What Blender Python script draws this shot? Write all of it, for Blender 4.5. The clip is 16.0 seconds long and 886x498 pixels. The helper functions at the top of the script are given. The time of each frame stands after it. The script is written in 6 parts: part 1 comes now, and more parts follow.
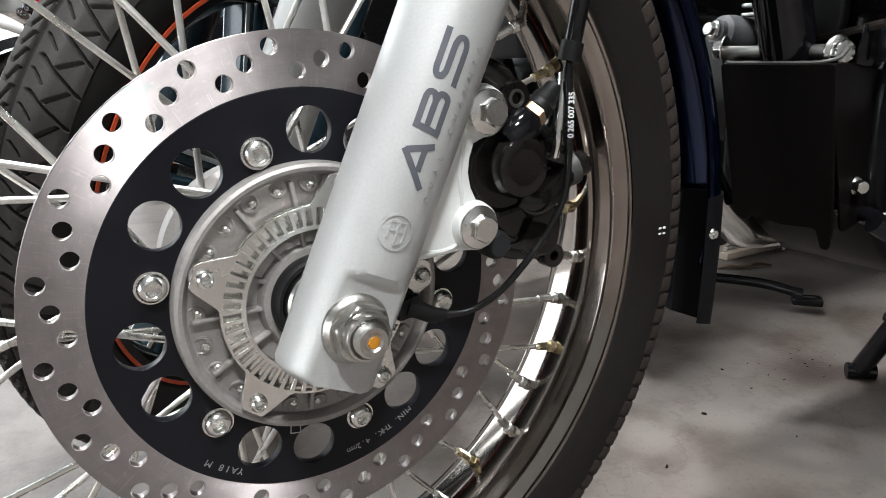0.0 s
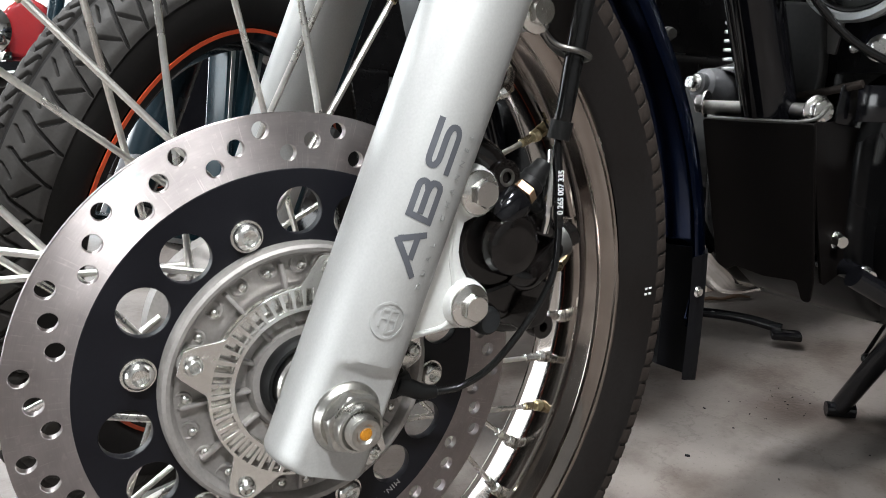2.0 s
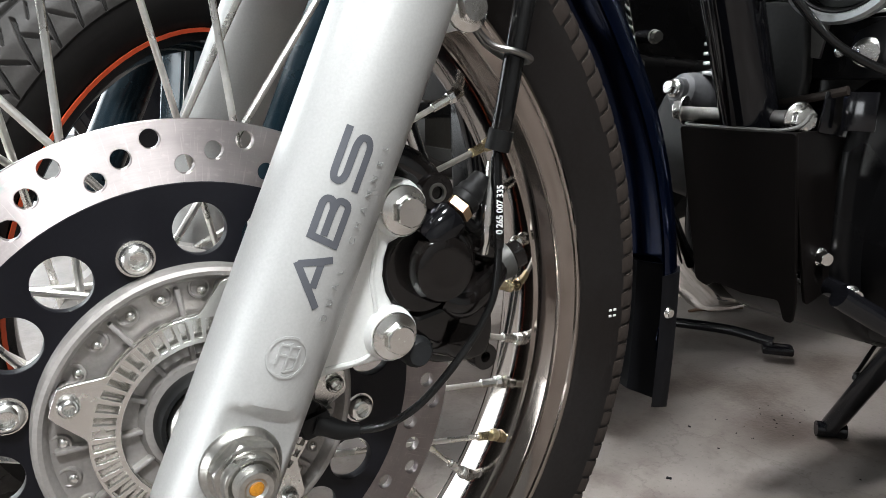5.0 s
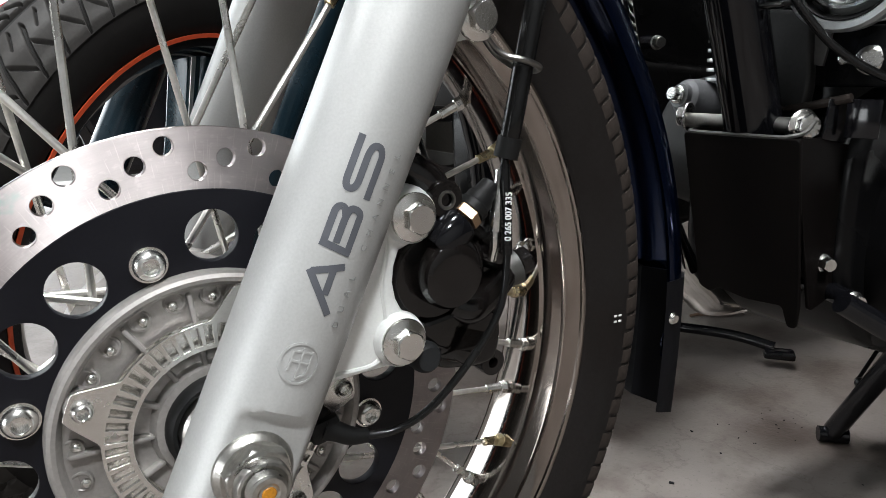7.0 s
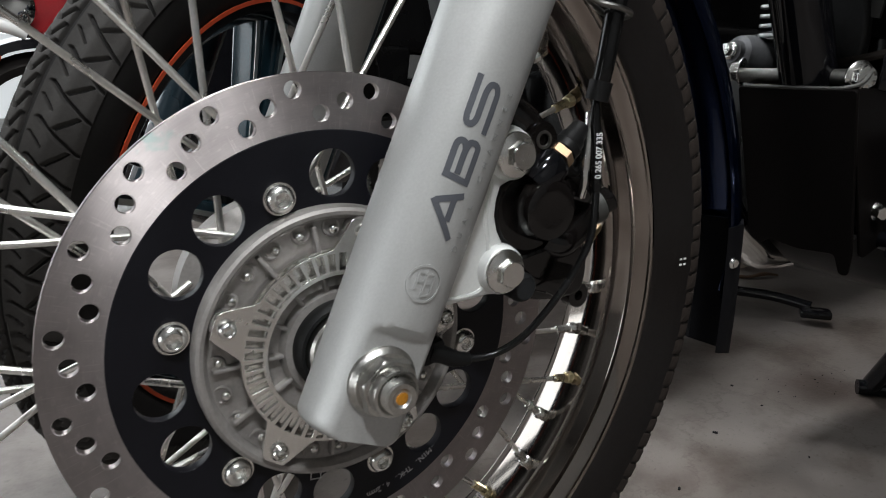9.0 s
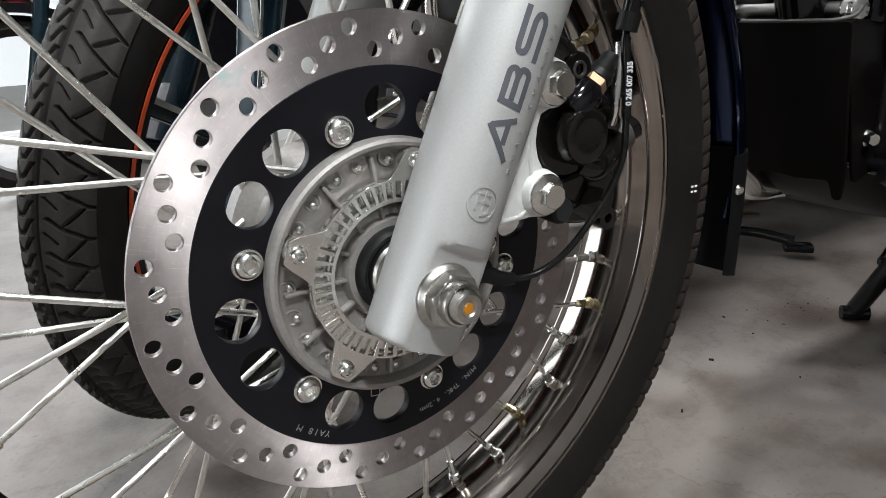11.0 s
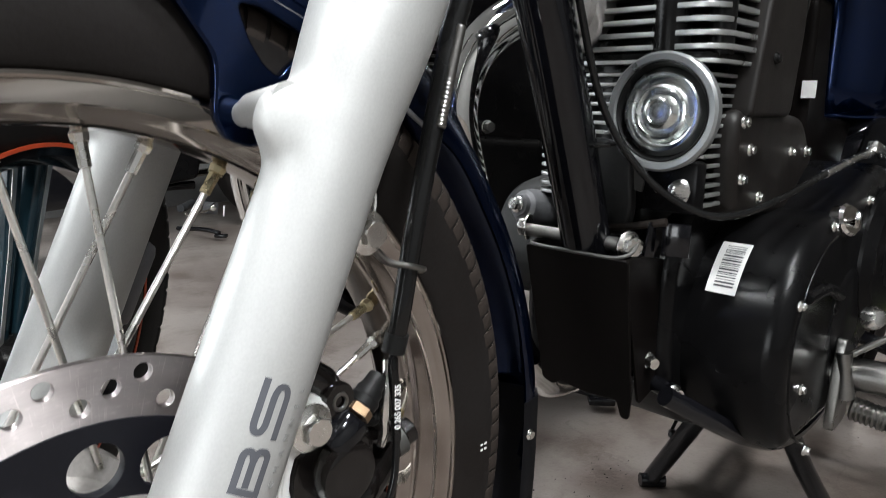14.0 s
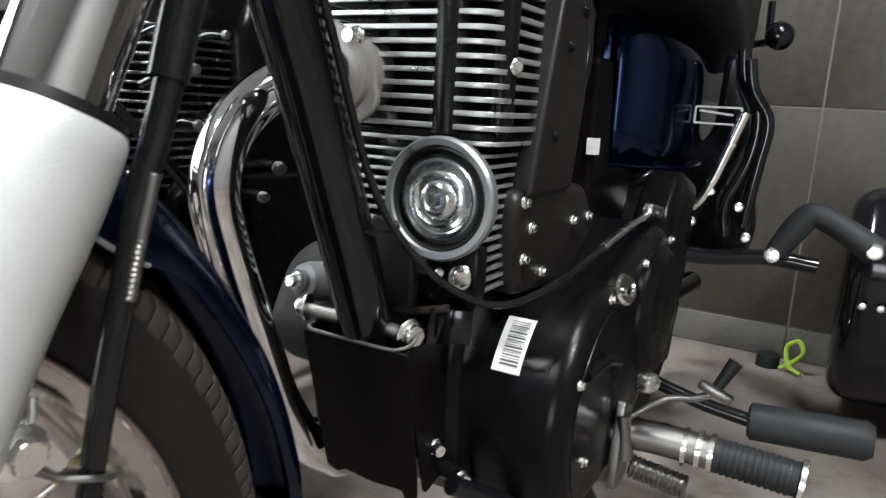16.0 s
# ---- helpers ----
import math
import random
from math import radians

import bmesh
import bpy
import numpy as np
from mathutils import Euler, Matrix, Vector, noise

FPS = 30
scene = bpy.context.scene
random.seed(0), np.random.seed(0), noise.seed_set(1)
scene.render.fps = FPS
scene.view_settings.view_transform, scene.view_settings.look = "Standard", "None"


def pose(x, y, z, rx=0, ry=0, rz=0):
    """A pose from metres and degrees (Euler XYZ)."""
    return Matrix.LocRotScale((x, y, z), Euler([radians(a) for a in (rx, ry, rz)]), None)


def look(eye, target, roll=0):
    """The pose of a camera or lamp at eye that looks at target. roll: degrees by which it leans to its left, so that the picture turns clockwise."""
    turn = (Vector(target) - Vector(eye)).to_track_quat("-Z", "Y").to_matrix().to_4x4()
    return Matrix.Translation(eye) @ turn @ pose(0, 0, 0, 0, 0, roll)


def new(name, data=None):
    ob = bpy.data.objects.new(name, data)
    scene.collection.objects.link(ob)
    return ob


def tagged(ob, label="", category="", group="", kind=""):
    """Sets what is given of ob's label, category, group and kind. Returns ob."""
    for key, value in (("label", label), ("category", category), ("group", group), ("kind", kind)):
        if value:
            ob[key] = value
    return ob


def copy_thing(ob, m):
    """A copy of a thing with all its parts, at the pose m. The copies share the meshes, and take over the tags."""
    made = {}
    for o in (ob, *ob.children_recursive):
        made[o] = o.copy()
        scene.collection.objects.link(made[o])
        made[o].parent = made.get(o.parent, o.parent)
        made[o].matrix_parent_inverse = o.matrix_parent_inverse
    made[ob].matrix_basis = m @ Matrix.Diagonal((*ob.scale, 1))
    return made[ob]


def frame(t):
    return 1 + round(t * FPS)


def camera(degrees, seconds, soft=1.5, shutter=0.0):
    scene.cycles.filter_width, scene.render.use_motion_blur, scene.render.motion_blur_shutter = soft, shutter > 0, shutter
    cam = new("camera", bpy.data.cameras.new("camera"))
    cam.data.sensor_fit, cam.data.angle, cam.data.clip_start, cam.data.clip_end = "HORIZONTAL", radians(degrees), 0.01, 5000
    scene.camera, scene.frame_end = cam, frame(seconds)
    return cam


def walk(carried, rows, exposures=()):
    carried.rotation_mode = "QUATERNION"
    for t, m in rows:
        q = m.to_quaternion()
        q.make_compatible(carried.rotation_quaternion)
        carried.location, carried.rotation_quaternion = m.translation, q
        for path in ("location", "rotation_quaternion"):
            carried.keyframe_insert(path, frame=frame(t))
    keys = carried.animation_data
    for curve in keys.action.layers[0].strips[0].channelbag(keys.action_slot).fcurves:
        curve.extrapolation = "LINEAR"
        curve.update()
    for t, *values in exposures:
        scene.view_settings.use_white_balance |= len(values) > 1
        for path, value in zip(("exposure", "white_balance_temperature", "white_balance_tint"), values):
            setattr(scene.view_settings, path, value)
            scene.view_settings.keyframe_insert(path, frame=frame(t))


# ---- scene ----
cam = camera(64.2, 16.0, soft=0.8, shutter=0.5)
PATH = [
    (0, (-0.118, -0.339, 0.443), (0.853, 1.329, -0.081), -1.0),
    (0.5, (-0.12, -0.335, 0.444), (0.832, 1.346, -0.073), -1.3),
    (1, (-0.12, -0.327, 0.454), (0.854, 1.349, -0.039), -0.8),
    (1.5, (-0.119, -0.326, 0.466), (0.899, 1.327, -0.016), -0.4),
    (2, (-0.118, -0.329, 0.474), (0.908, 1.319, -0.004), -0.5),
    (2.5, (-0.096, -0.322, 0.484), (0.934, 1.332, 0.035), -0.1),
    (3, (-0.077, -0.315, 0.482), (0.932, 1.36, 0.063), 1.7),
    (3.5, (-0.067, -0.315, 0.475), (0.948, 1.349, 0.027), -0.0),
    (4, (-0.065, -0.316, 0.471), (0.955, 1.345, 0.021), -0.2),
    (6.3, (-0.065, -0.312, 0.478), (0.964, 1.33, -0.018), 0.1),
    (6.5, (-0.068, -0.314, 0.473), (0.964, 1.337, 0.017), 0.1),
    (7, (-0.07, -0.314, 0.476), (0.954, 1.341, 0.015), -0.0),
    (7.5, (-0.072, -0.317, 0.475), (0.951, 1.337, 0.005), -0.1),
    (8, (-0.078, -0.319, 0.471), (0.935, 1.339, -0.003), -0.4),
    (8.5, (-0.103, -0.318, 0.465), (0.879, 1.351, -0.035), -0.9),
    (9, (-0.122, -0.32, 0.464), (0.851, 1.345, -0.066), -0.8),
    (9.2, (-0.13, -0.324, 0.463), (0.831, 1.343, -0.082), -0.6),
    (11.3, (-0.172, -0.325, 0.455), (0.853, 1.265, -0.192), -2.9),
    (11.5, (-0.169, -0.326, 0.462), (0.88, 1.259, -0.16), -2.9),
    (12, (-0.158, -0.321, 0.471), (0.96, 1.228, -0.121), -1.8),
    (12.5, (-0.139, -0.32, 0.494), (1.075, 1.172, -0.055), -1.8),
    (13, (-0.12, -0.314, 0.515), (1.191, 1.111, 0.014), -0.4),
    (13.5, (-0.101, -0.296, 0.535), (1.281, 1.084, 0.101), -0.3),
    (14, (-0.093, -0.29, 0.564), (1.325, 1.061, 0.159), 1.1),
    (14.5, (-0.086, -0.289, 0.58), (1.368, 1.028, 0.195), 0.4),
    (15, (-0.061, -0.28, 0.595), (1.522, 0.831, 0.086), 3.3),
    (15.5, (-0.037, -0.281, 0.619), (1.615, 0.749, 0.163), 2.7),
    (16, (-0.011, -0.281, 0.635), (1.694, 0.68, 0.225), 3.2),
]
walk(cam, [(t, look(eye, target, roll)) for t, eye, target, roll in PATH], [(0.0, 0.16), (2.0, 0.22), (4.2, 0.34), (6.5, 0.08), (7.0, -0.01), (7.5, -0.14), (8.0, -0.34), (8.5, -0.61), (9.2, -0.70), (11.5, 0.0), (12.5, 0.2), (13.0, 0.26), (13.5, 0.27), (14.5, 0.23), (15.5, 0.36), (16.0, 0.42)])

# fitted sizes
LAMPS = [(-0.5, -1.7, 96), (-2.0, 0.9, 55), (0.05, -0.75, 44), (0.8, 0.9, 80)]
DAYLIGHT, FRONTFILL, SKYGLOW, LAMPGLOW = 150, 62, 0.8, 60
ALLOY_A = 88.0
SPOKE_A, SPOKE_X = 65.2, 39.0
GUARD_E, GUARD_T, GUARD_H = 0.325, 0.352, 0.040


# ---- world, lamps, room light ----
world = bpy.data.worlds.new("world")
scene.world = world
world.use_nodes = True
world.node_tree.nodes["Background"].inputs[0].default_value = (0.75, 0.85, 1.0, 1)
world.node_tree.nodes["Background"].inputs[1].default_value = 0.05
scene.view_settings.exposure = 0.0


def lamp(name, eye, target, power, size, size_y=None, color=(1, 1, 1), shape="DISK"):
    """A lamp with an area, which shines from eye towards target."""
    data = bpy.data.lights.new(name, "AREA")
    data.energy, data.color, data.size = power, color, size
    data.shape = shape if size_y is None else "RECTANGLE"
    if size_y is not None:
        data.size_y = size_y
    ob = new(name, data)
    ob.matrix_world = look(eye, target)
    return ob


# ---- materials ----
def mat(name, color, rough=0.5, metal=0.0, vary=0.15, scale=8.0, fine=120.0, bump=0.05, coat=0.0, spec=0.5,
        rough_vary=0.12, tint=None, bump_dist=0.001, aniso=0.0):
    """A surface with grain at two scales in its colour, its roughness and its relief."""
    m = bpy.data.materials.new(name)
    m.use_nodes = True
    nt = m.node_tree
    n, l = nt.nodes, nt.links
    b = n["Principled BSDF"]
    b.inputs["Metallic"].default_value = metal
    b.inputs["Coat Weight"].default_value = coat
    b.inputs["Coat Roughness"].default_value = 0.06
    b.inputs["Specular IOR Level"].default_value = spec
    tc = n.new("ShaderNodeTexCoord")
    big, small = n.new("ShaderNodeTexNoise"), n.new("ShaderNodeTexNoise")
    big.inputs["Scale"].default_value, big.inputs["Detail"].default_value = scale, 6
    small.inputs["Scale"].default_value, small.inputs["Detail"].default_value = fine, 4
    for t in (big, small):
        l.new(tc.outputs["Object"], t.inputs["Vector"])
    mix = n.new("ShaderNodeMix")
    mix.data_type = "FLOAT"
    mix.inputs[0].default_value = 0.45
    l.new(big.outputs["Fac"], mix.inputs[2])
    l.new(small.outputs["Fac"], mix.inputs[3])
    ramp = n.new("ShaderNodeValToRGB")
    other = tint or color
    ramp.color_ramp.elements[0].position, ramp.color_ramp.elements[1].position = 0.3, 0.7
    ramp.color_ramp.elements[0].color = (*[c * (1 - vary) for c in other], 1)
    ramp.color_ramp.elements[1].color = (*[min(1, c * (1 + vary)) for c in color], 1)
    l.new(mix.outputs[0], ramp.inputs[0])
    l.new(ramp.outputs[0], b.inputs["Base Color"])
    rr = n.new("ShaderNodeMapRange")
    rr.inputs["From Min"].default_value, rr.inputs["From Max"].default_value = 0.3, 0.7
    rr.inputs["To Min"].default_value = max(0.02, rough - rough_vary)
    rr.inputs["To Max"].default_value = min(1, rough + rough_vary)
    l.new(big.outputs["Fac"], rr.inputs["Value"])
    l.new(rr.outputs[0], b.inputs["Roughness"])
    if bump:
        bp = n.new("ShaderNodeBump")
        bp.inputs["Strength"].default_value, bp.inputs["Distance"].default_value = bump, bump_dist
        l.new(small.outputs["Fac"], bp.inputs["Height"])
        l.new(bp.outputs[0], b.inputs["Normal"])
    if aniso:
        b.inputs["Anisotropic"].default_value = aniso
    return m


SILVER = mat("silver_paint", (0.475, 0.477, 0.468), 0.48, 0.40, 0.10, 5, 900, 0.05, coat=0.05, rough_vary=0.06)
CAST = mat("cast_aluminium", (0.315, 0.297, 0.283), 0.5, 0.55, 0.18, 20, 420, 0.12)
# Fork paint made lighter in colour, for the light the lug lacks.
CAST_LUG = mat("lightened_fork_paint", (0.80, 0.81, 0.79), 0.42, 0.15, 0.06, 20, 600, 0.08)
ZINC = mat("zinc_plate", (0.80, 0.79, 0.76), 0.22, 1.0, 0.07, 60, 650, 0.05, rough_vary=0.08)
CHROME = mat("chrome", (0.72, 0.71, 0.69), 0.06, 1.0, 0.05, 12, 200, 0.0, rough_vary=0.03)
RIMCHROME = mat("rim_chrome", (0.31, 0.276, 0.250), 0.08, 1.0, 0.12, 25, 60, 0.02, rough_vary=0.03)
SPOKE = mat("spoke_steel", (0.84, 0.82, 0.78), 0.30, 1.0, 0.15, 30, 400, 0.03)
BRASS = mat("nipple_plate", (0.55, 0.47, 0.30), 0.3, 1.0, 0.2, 60, 400, 0.03)
BLACKCARRIER = mat("black_anodised", (0.0055, 0.0055, 0.0080), 0.42, 0.0, 0.2, 25, 700, 0.03, spec=0.22)
DARKCOVER = mat("dark_grey_casting", (0.013, 0.013, 0.013), 0.55, 0.0, 0.15, 12, 300, 0.08, spec=0.15)
DULLSTEEL = mat("dull_steel", (0.21, 0.205, 0.195), 0.38, 1.0, 0.15, 30, 400, 0.05)
NUTSTEEL = mat("zinc_nut", (0.50, 0.49, 0.46), 0.34, 1.0, 0.25, 80, 500, 0.12, rough_vary=0.08)
BLACKGLOSS = mat("black_gloss_paint", (0.0038, 0.0038, 0.0047), 0.10, 0.0, 0.3, 12, 300, 0.02, spec=0.4, rough_vary=0.05)
BLACKMETAL = mat("black_coated_metal", (0.0045, 0.0043, 0.0042), 0.28, 0.0, 0.3, 20, 500, 0.08, spec=0.12)
BLACKSATIN = mat("black_satin_casing", (0.0030, 0.0029, 0.0031), 0.27, 0.0, 0.3, 8, 700, 0.04, spec=0.12)
BOXBLACK = mat("black_painted_steel", (0.0036, 0.0029, 0.0027), 0.4, 0.0, 0.3, 8, 700, 0.05, spec=0.06)
CALIPER = mat("brown_black_coating", (0.0045, 0.0036, 0.0034), 0.13, 0.0, 0.3, 40, 500, 0.10, spec=0.5, rough_vary=0.06)
BLACKPLASTIC = mat("black_plastic", (0.005, 0.005, 0.005), 0.5, 0.0, 0.2, 12, 500, 0.08, spec=0.25)
HOSE = mat("hose_rubber", (0.005, 0.005, 0.005), 0.20, 0.0, 0.2, 40, 600, 0.05, spec=0.35)
TYRE = mat("tyre_rubber", (0.0092, 0.0081, 0.0077), 0.66, 0.0, 0.3, 14, 350, 0.15, tint=(0.0110, 0.0083, 0.0072), spec=0.16)
TYRE2 = mat("dusty_tyre_rubber", (0.034, 0.031, 0.0285), 0.8, 0.0, 0.25, 18, 350, 0.15)
BLOCK = mat("brown_dusty_rubber", (0.021, 0.0158, 0.0130), 0.7, 0.0, 0.3, 30, 350, 0.15, spec=0.2)
GROOVE = mat("tyre_groove_rubber", (0.0115, 0.0103, 0.0098), 0.7, 0.0, 0.2, 14, 300, 0.1, spec=0.25)
NAVY = mat("navy_paint", (0.0010, 0.0076, 0.035), 0.14, 0.9, 0.12, 6, 900, 0.02, coat=0.22, rough_vary=0.03)
PIPING = mat("grey_piping", (0.16, 0.16, 0.17), 0.4, 0.1, 0.1, 20, 300, 0.03)
FLAP = mat("mud_flap_rubber", (0.0030, 0.0030, 0.0040), 0.6, 0.0, 0.2, 20, 300, 0.08, spec=0.15)
ORANGE = mat("orange_tape", (0.46, 0.060, 0.018), 0.45, 0.0, 0.12, 12, 200, 0.02)
BLUEFORK = mat("blue_black_fork", (0.006, 0.016, 0.023), 0.25, 0.2, 0.2, 12, 300, 0.02, coat=0.1)
BLUEALLOY = mat("blue_black_alloy", (0.009, 0.024, 0.033), 0.20, 0.2, 0.2, 14, 300, 0.03, coat=0.1, rough_vary=0.05)
BROWNBLACK = mat("brown_black_casting", (0.0060, 0.0047, 0.0041), 0.42, 0.0, 0.35, 14, 400, 0.12, spec=0.3)
GREYALLOY = mat("grey_alloy", (0.10, 0.10, 0.105), 0.45, 0.5, 0.2, 14, 300, 0.06)
COPPER = mat("copper_washer", (0.46, 0.32, 0.20), 0.35, 1.0, 0.1, 60, 300, 0.02)
YELLOWDOT = mat("yellow_paint_mark", (0.42, 0.17, 0.010), 0.45, 0.0, 0.4, 300, 900, 0.2)
PAPER = mat("white_label_paper", (0.62, 0.615, 0.60), 0.6, 0.0, 0.05, 20, 200, 0.02)
INK = mat("dark_print", (0.06, 0.06, 0.065), 0.6, 0.0, 0.1, 60, 300, 0.0)
FAINT = mat("faint_grey_decal", (0.35, 0.355, 0.35), 0.4, 0.3, 0.06, 60, 500, 0.02)
HORNFACE = mat("horn_chrome", (0.62, 0.64, 0.62), 0.23, 1.0, 0.06, 30, 400, 0.02)
FINEDGE = mat("machined_edge", (0.52, 0.53, 0.52), 0.36, 0.9, 0.1, 40, 300, 0.05)
HORNRIM = mat("satin_horn_rim", (0.30, 0.31, 0.31), 0.38, 0.8, 0.1, 40, 400, 0.03)
LETTER = mat("grey_decal", (0.10, 0.105, 0.12), 0.4, 0.2, 0.06, 60, 500, 0.02, coat=0.2)
WHITEPRINT = mat("white_print", (0.75, 0.75, 0.73), 0.5, 0.0, 0.1, 200, 900, 0.0)
ETCH = mat("etched_metal", (0.42, 0.42, 0.42), 0.4, 0.8, 0.25, 200, 900, 0.1)
RED = mat("red_paint", (0.25, 0.012, 0.015), 0.2, 0.0, 0.1, 6, 200, 0.0, coat=0.6)
RUBBERGRIP = mat("grip_rubber", (0.017, 0.018, 0.019), 0.55, 0.0, 0.2, 30, 400, 0.1, spec=0.2)
GREEN = mat("lime_plastic", (0.20, 0.33, 0.02), 0.45, 0.0, 0.1, 30, 200, 0.02)
DARKCAST = mat("dark_front_casting", (0.022, 0.022, 0.022), 0.5, 0.3, 0.2, 12, 300, 0.08, spec=0.2)
PALEWOOD = mat("pale_plank_wood", (0.36, 0.30, 0.24), 0.6, 0.0, 0.25, 12, 160, 0.15)
BROWNCARD = mat("brown_dry_fibre", (0.10, 0.055, 0.030), 0.8, 0.0, 0.3, 40, 300, 0.2)
FLAKE = mat("dull_grey_cover", (0.065, 0.064, 0.060), 0.5, 0.4, 0.15, 12, 300, 0.08)


def disc_steel():
    """Ground steel: fine strokes round the axle, a second coarser set of rub marks, a faint teal ink smudge."""
    m = mat("ground_steel", (0.49, 0.446, 0.440), 0.31, 1.0, 0.07, 16, 90, 0.0, tint=(0.41, 0.371, 0.364), aniso=1.0)
    nt = m.node_tree
    n, l = nt.nodes, nt.links
    b = n["Principled BSDF"]
    b.inputs["Anisotropic Rotation"].default_value = 0.265
    tan = n.new("ShaderNodeTangent")
    tan.direction_type, tan.axis = "RADIAL", "Y"
    l.new(tan.outputs[0], b.inputs["Tangent"])
    tc = n.new("ShaderNodeTexCoord")
    sep = n.new("ShaderNodeSeparateXYZ")
    l.new(tc.outputs["Object"], sep.inputs[0])

    def math_node(op, x, y=None):
        k = n.new("ShaderNodeMath")
        k.operation = op
        for i, q in enumerate((x, y)):
            if q is None:
                continue
            if isinstance(q, (int, float)):
                k.inputs[i].default_value = q
            else:
                l.new(q, k.inputs[i])
        return k.outputs[0]

    def ramped(value, lo, hi, a, c):
        k = n.new("ShaderNodeMapRange")
        for key, q in (("From Min", lo), ("From Max", hi), ("To Min", a), ("To Max", c)):
            k.inputs[key].default_value = q
        l.new(value, k.inputs["Value"])
        return k.outputs[0]

    dx, dz = sep.outputs["X"], math_node("SUBTRACT", sep.outputs["Z"], 0.323)
    rad = math_node("SQRT", math_node("ADD", math_node("MULTIPLY", dx, dx), math_node("MULTIPLY", dz, dz)))
    ang = math_node("ARCTAN2", dz, dx)

    def streaks(across, along, detail):
        v = n.new("ShaderNodeCombineXYZ")
        l.new(math_node("MULTIPLY", rad, across), v.inputs["X"])
        l.new(math_node("MULTIPLY", ang, along), v.inputs["Y"])
        k = n.new("ShaderNodeTexNoise")
        k.inputs["Scale"].default_value, k.inputs["Detail"].default_value = 1.0, detail
        l.new(v.outputs[0], k.inputs["Vector"])
        return k.outputs["Fac"]

    fine, broad, rub, cross = streaks(1500, 7, 3), streaks(140, 2.5, 4), streaks(420, 26, 3), streaks(60, 120, 4)
    tone = math_node("ADD", math_node("ADD", ramped(fine, 0.3, 0.7, -0.035, 0.035), ramped(broad, 0.3, 0.7, -0.06, 0.06)), ramped(rub, 0.58, 0.75, 0.0, 0.17))
    tone = math_node("ADD", tone, ramped(cross, 0.60, 0.74, 1.0, 1.30))
    mul = n.new("ShaderNodeVectorMath")
    mul.operation = "SCALE"
    l.new(n["Color Ramp"].outputs[0], mul.inputs[0])
    l.new(tone, mul.inputs["Scale"])
    spot = n.new("ShaderNodeVectorMath")
    spot.operation = "DISTANCE"
    spot.inputs[1].default_value = (-0.072, 0.003, 0.431)
    wob = n.new("ShaderNodeTexNoise")
    wob.inputs["Scale"].default_value = 180
    l.new(tc.outputs["Object"], wob.inputs["Vector"])
    l.new(tc.outputs["Object"], spot.inputs[0])
    near = math_node("ADD", spot.outputs["Value"], ramped(wob.outputs["Fac"], 0.3, 0.7, -0.006, 0.006))
    ink = n.new("ShaderNodeMix")
    ink.data_type = "RGBA"
    l.new(ramped(near, 0.002, 0.007, 0.34, 0.0), ink.inputs[0])
    l.new(mul.outputs[0], ink.inputs[6])
    ink.inputs[7].default_value = (0.16, 0.40, 0.36, 1)
    l.new(ink.outputs[2], b.inputs["Base Color"])
    rough = math_node("ADD", ramped(fine, 0.3, 0.7, 0.40, 0.46), ramped(broad, 0.3, 0.7, -0.03, 0.03))
    l.new(rough, b.inputs["Roughness"])
    bp = n.new("ShaderNodeBump")
    bp.inputs["Strength"].default_value, bp.inputs["Distance"].default_value = 0.06, 0.0002
    l.new(fine, bp.inputs["Height"])
    l.new(bp.outputs[0], b.inputs["Normal"])
    return m


DISCSTEEL = disc_steel()


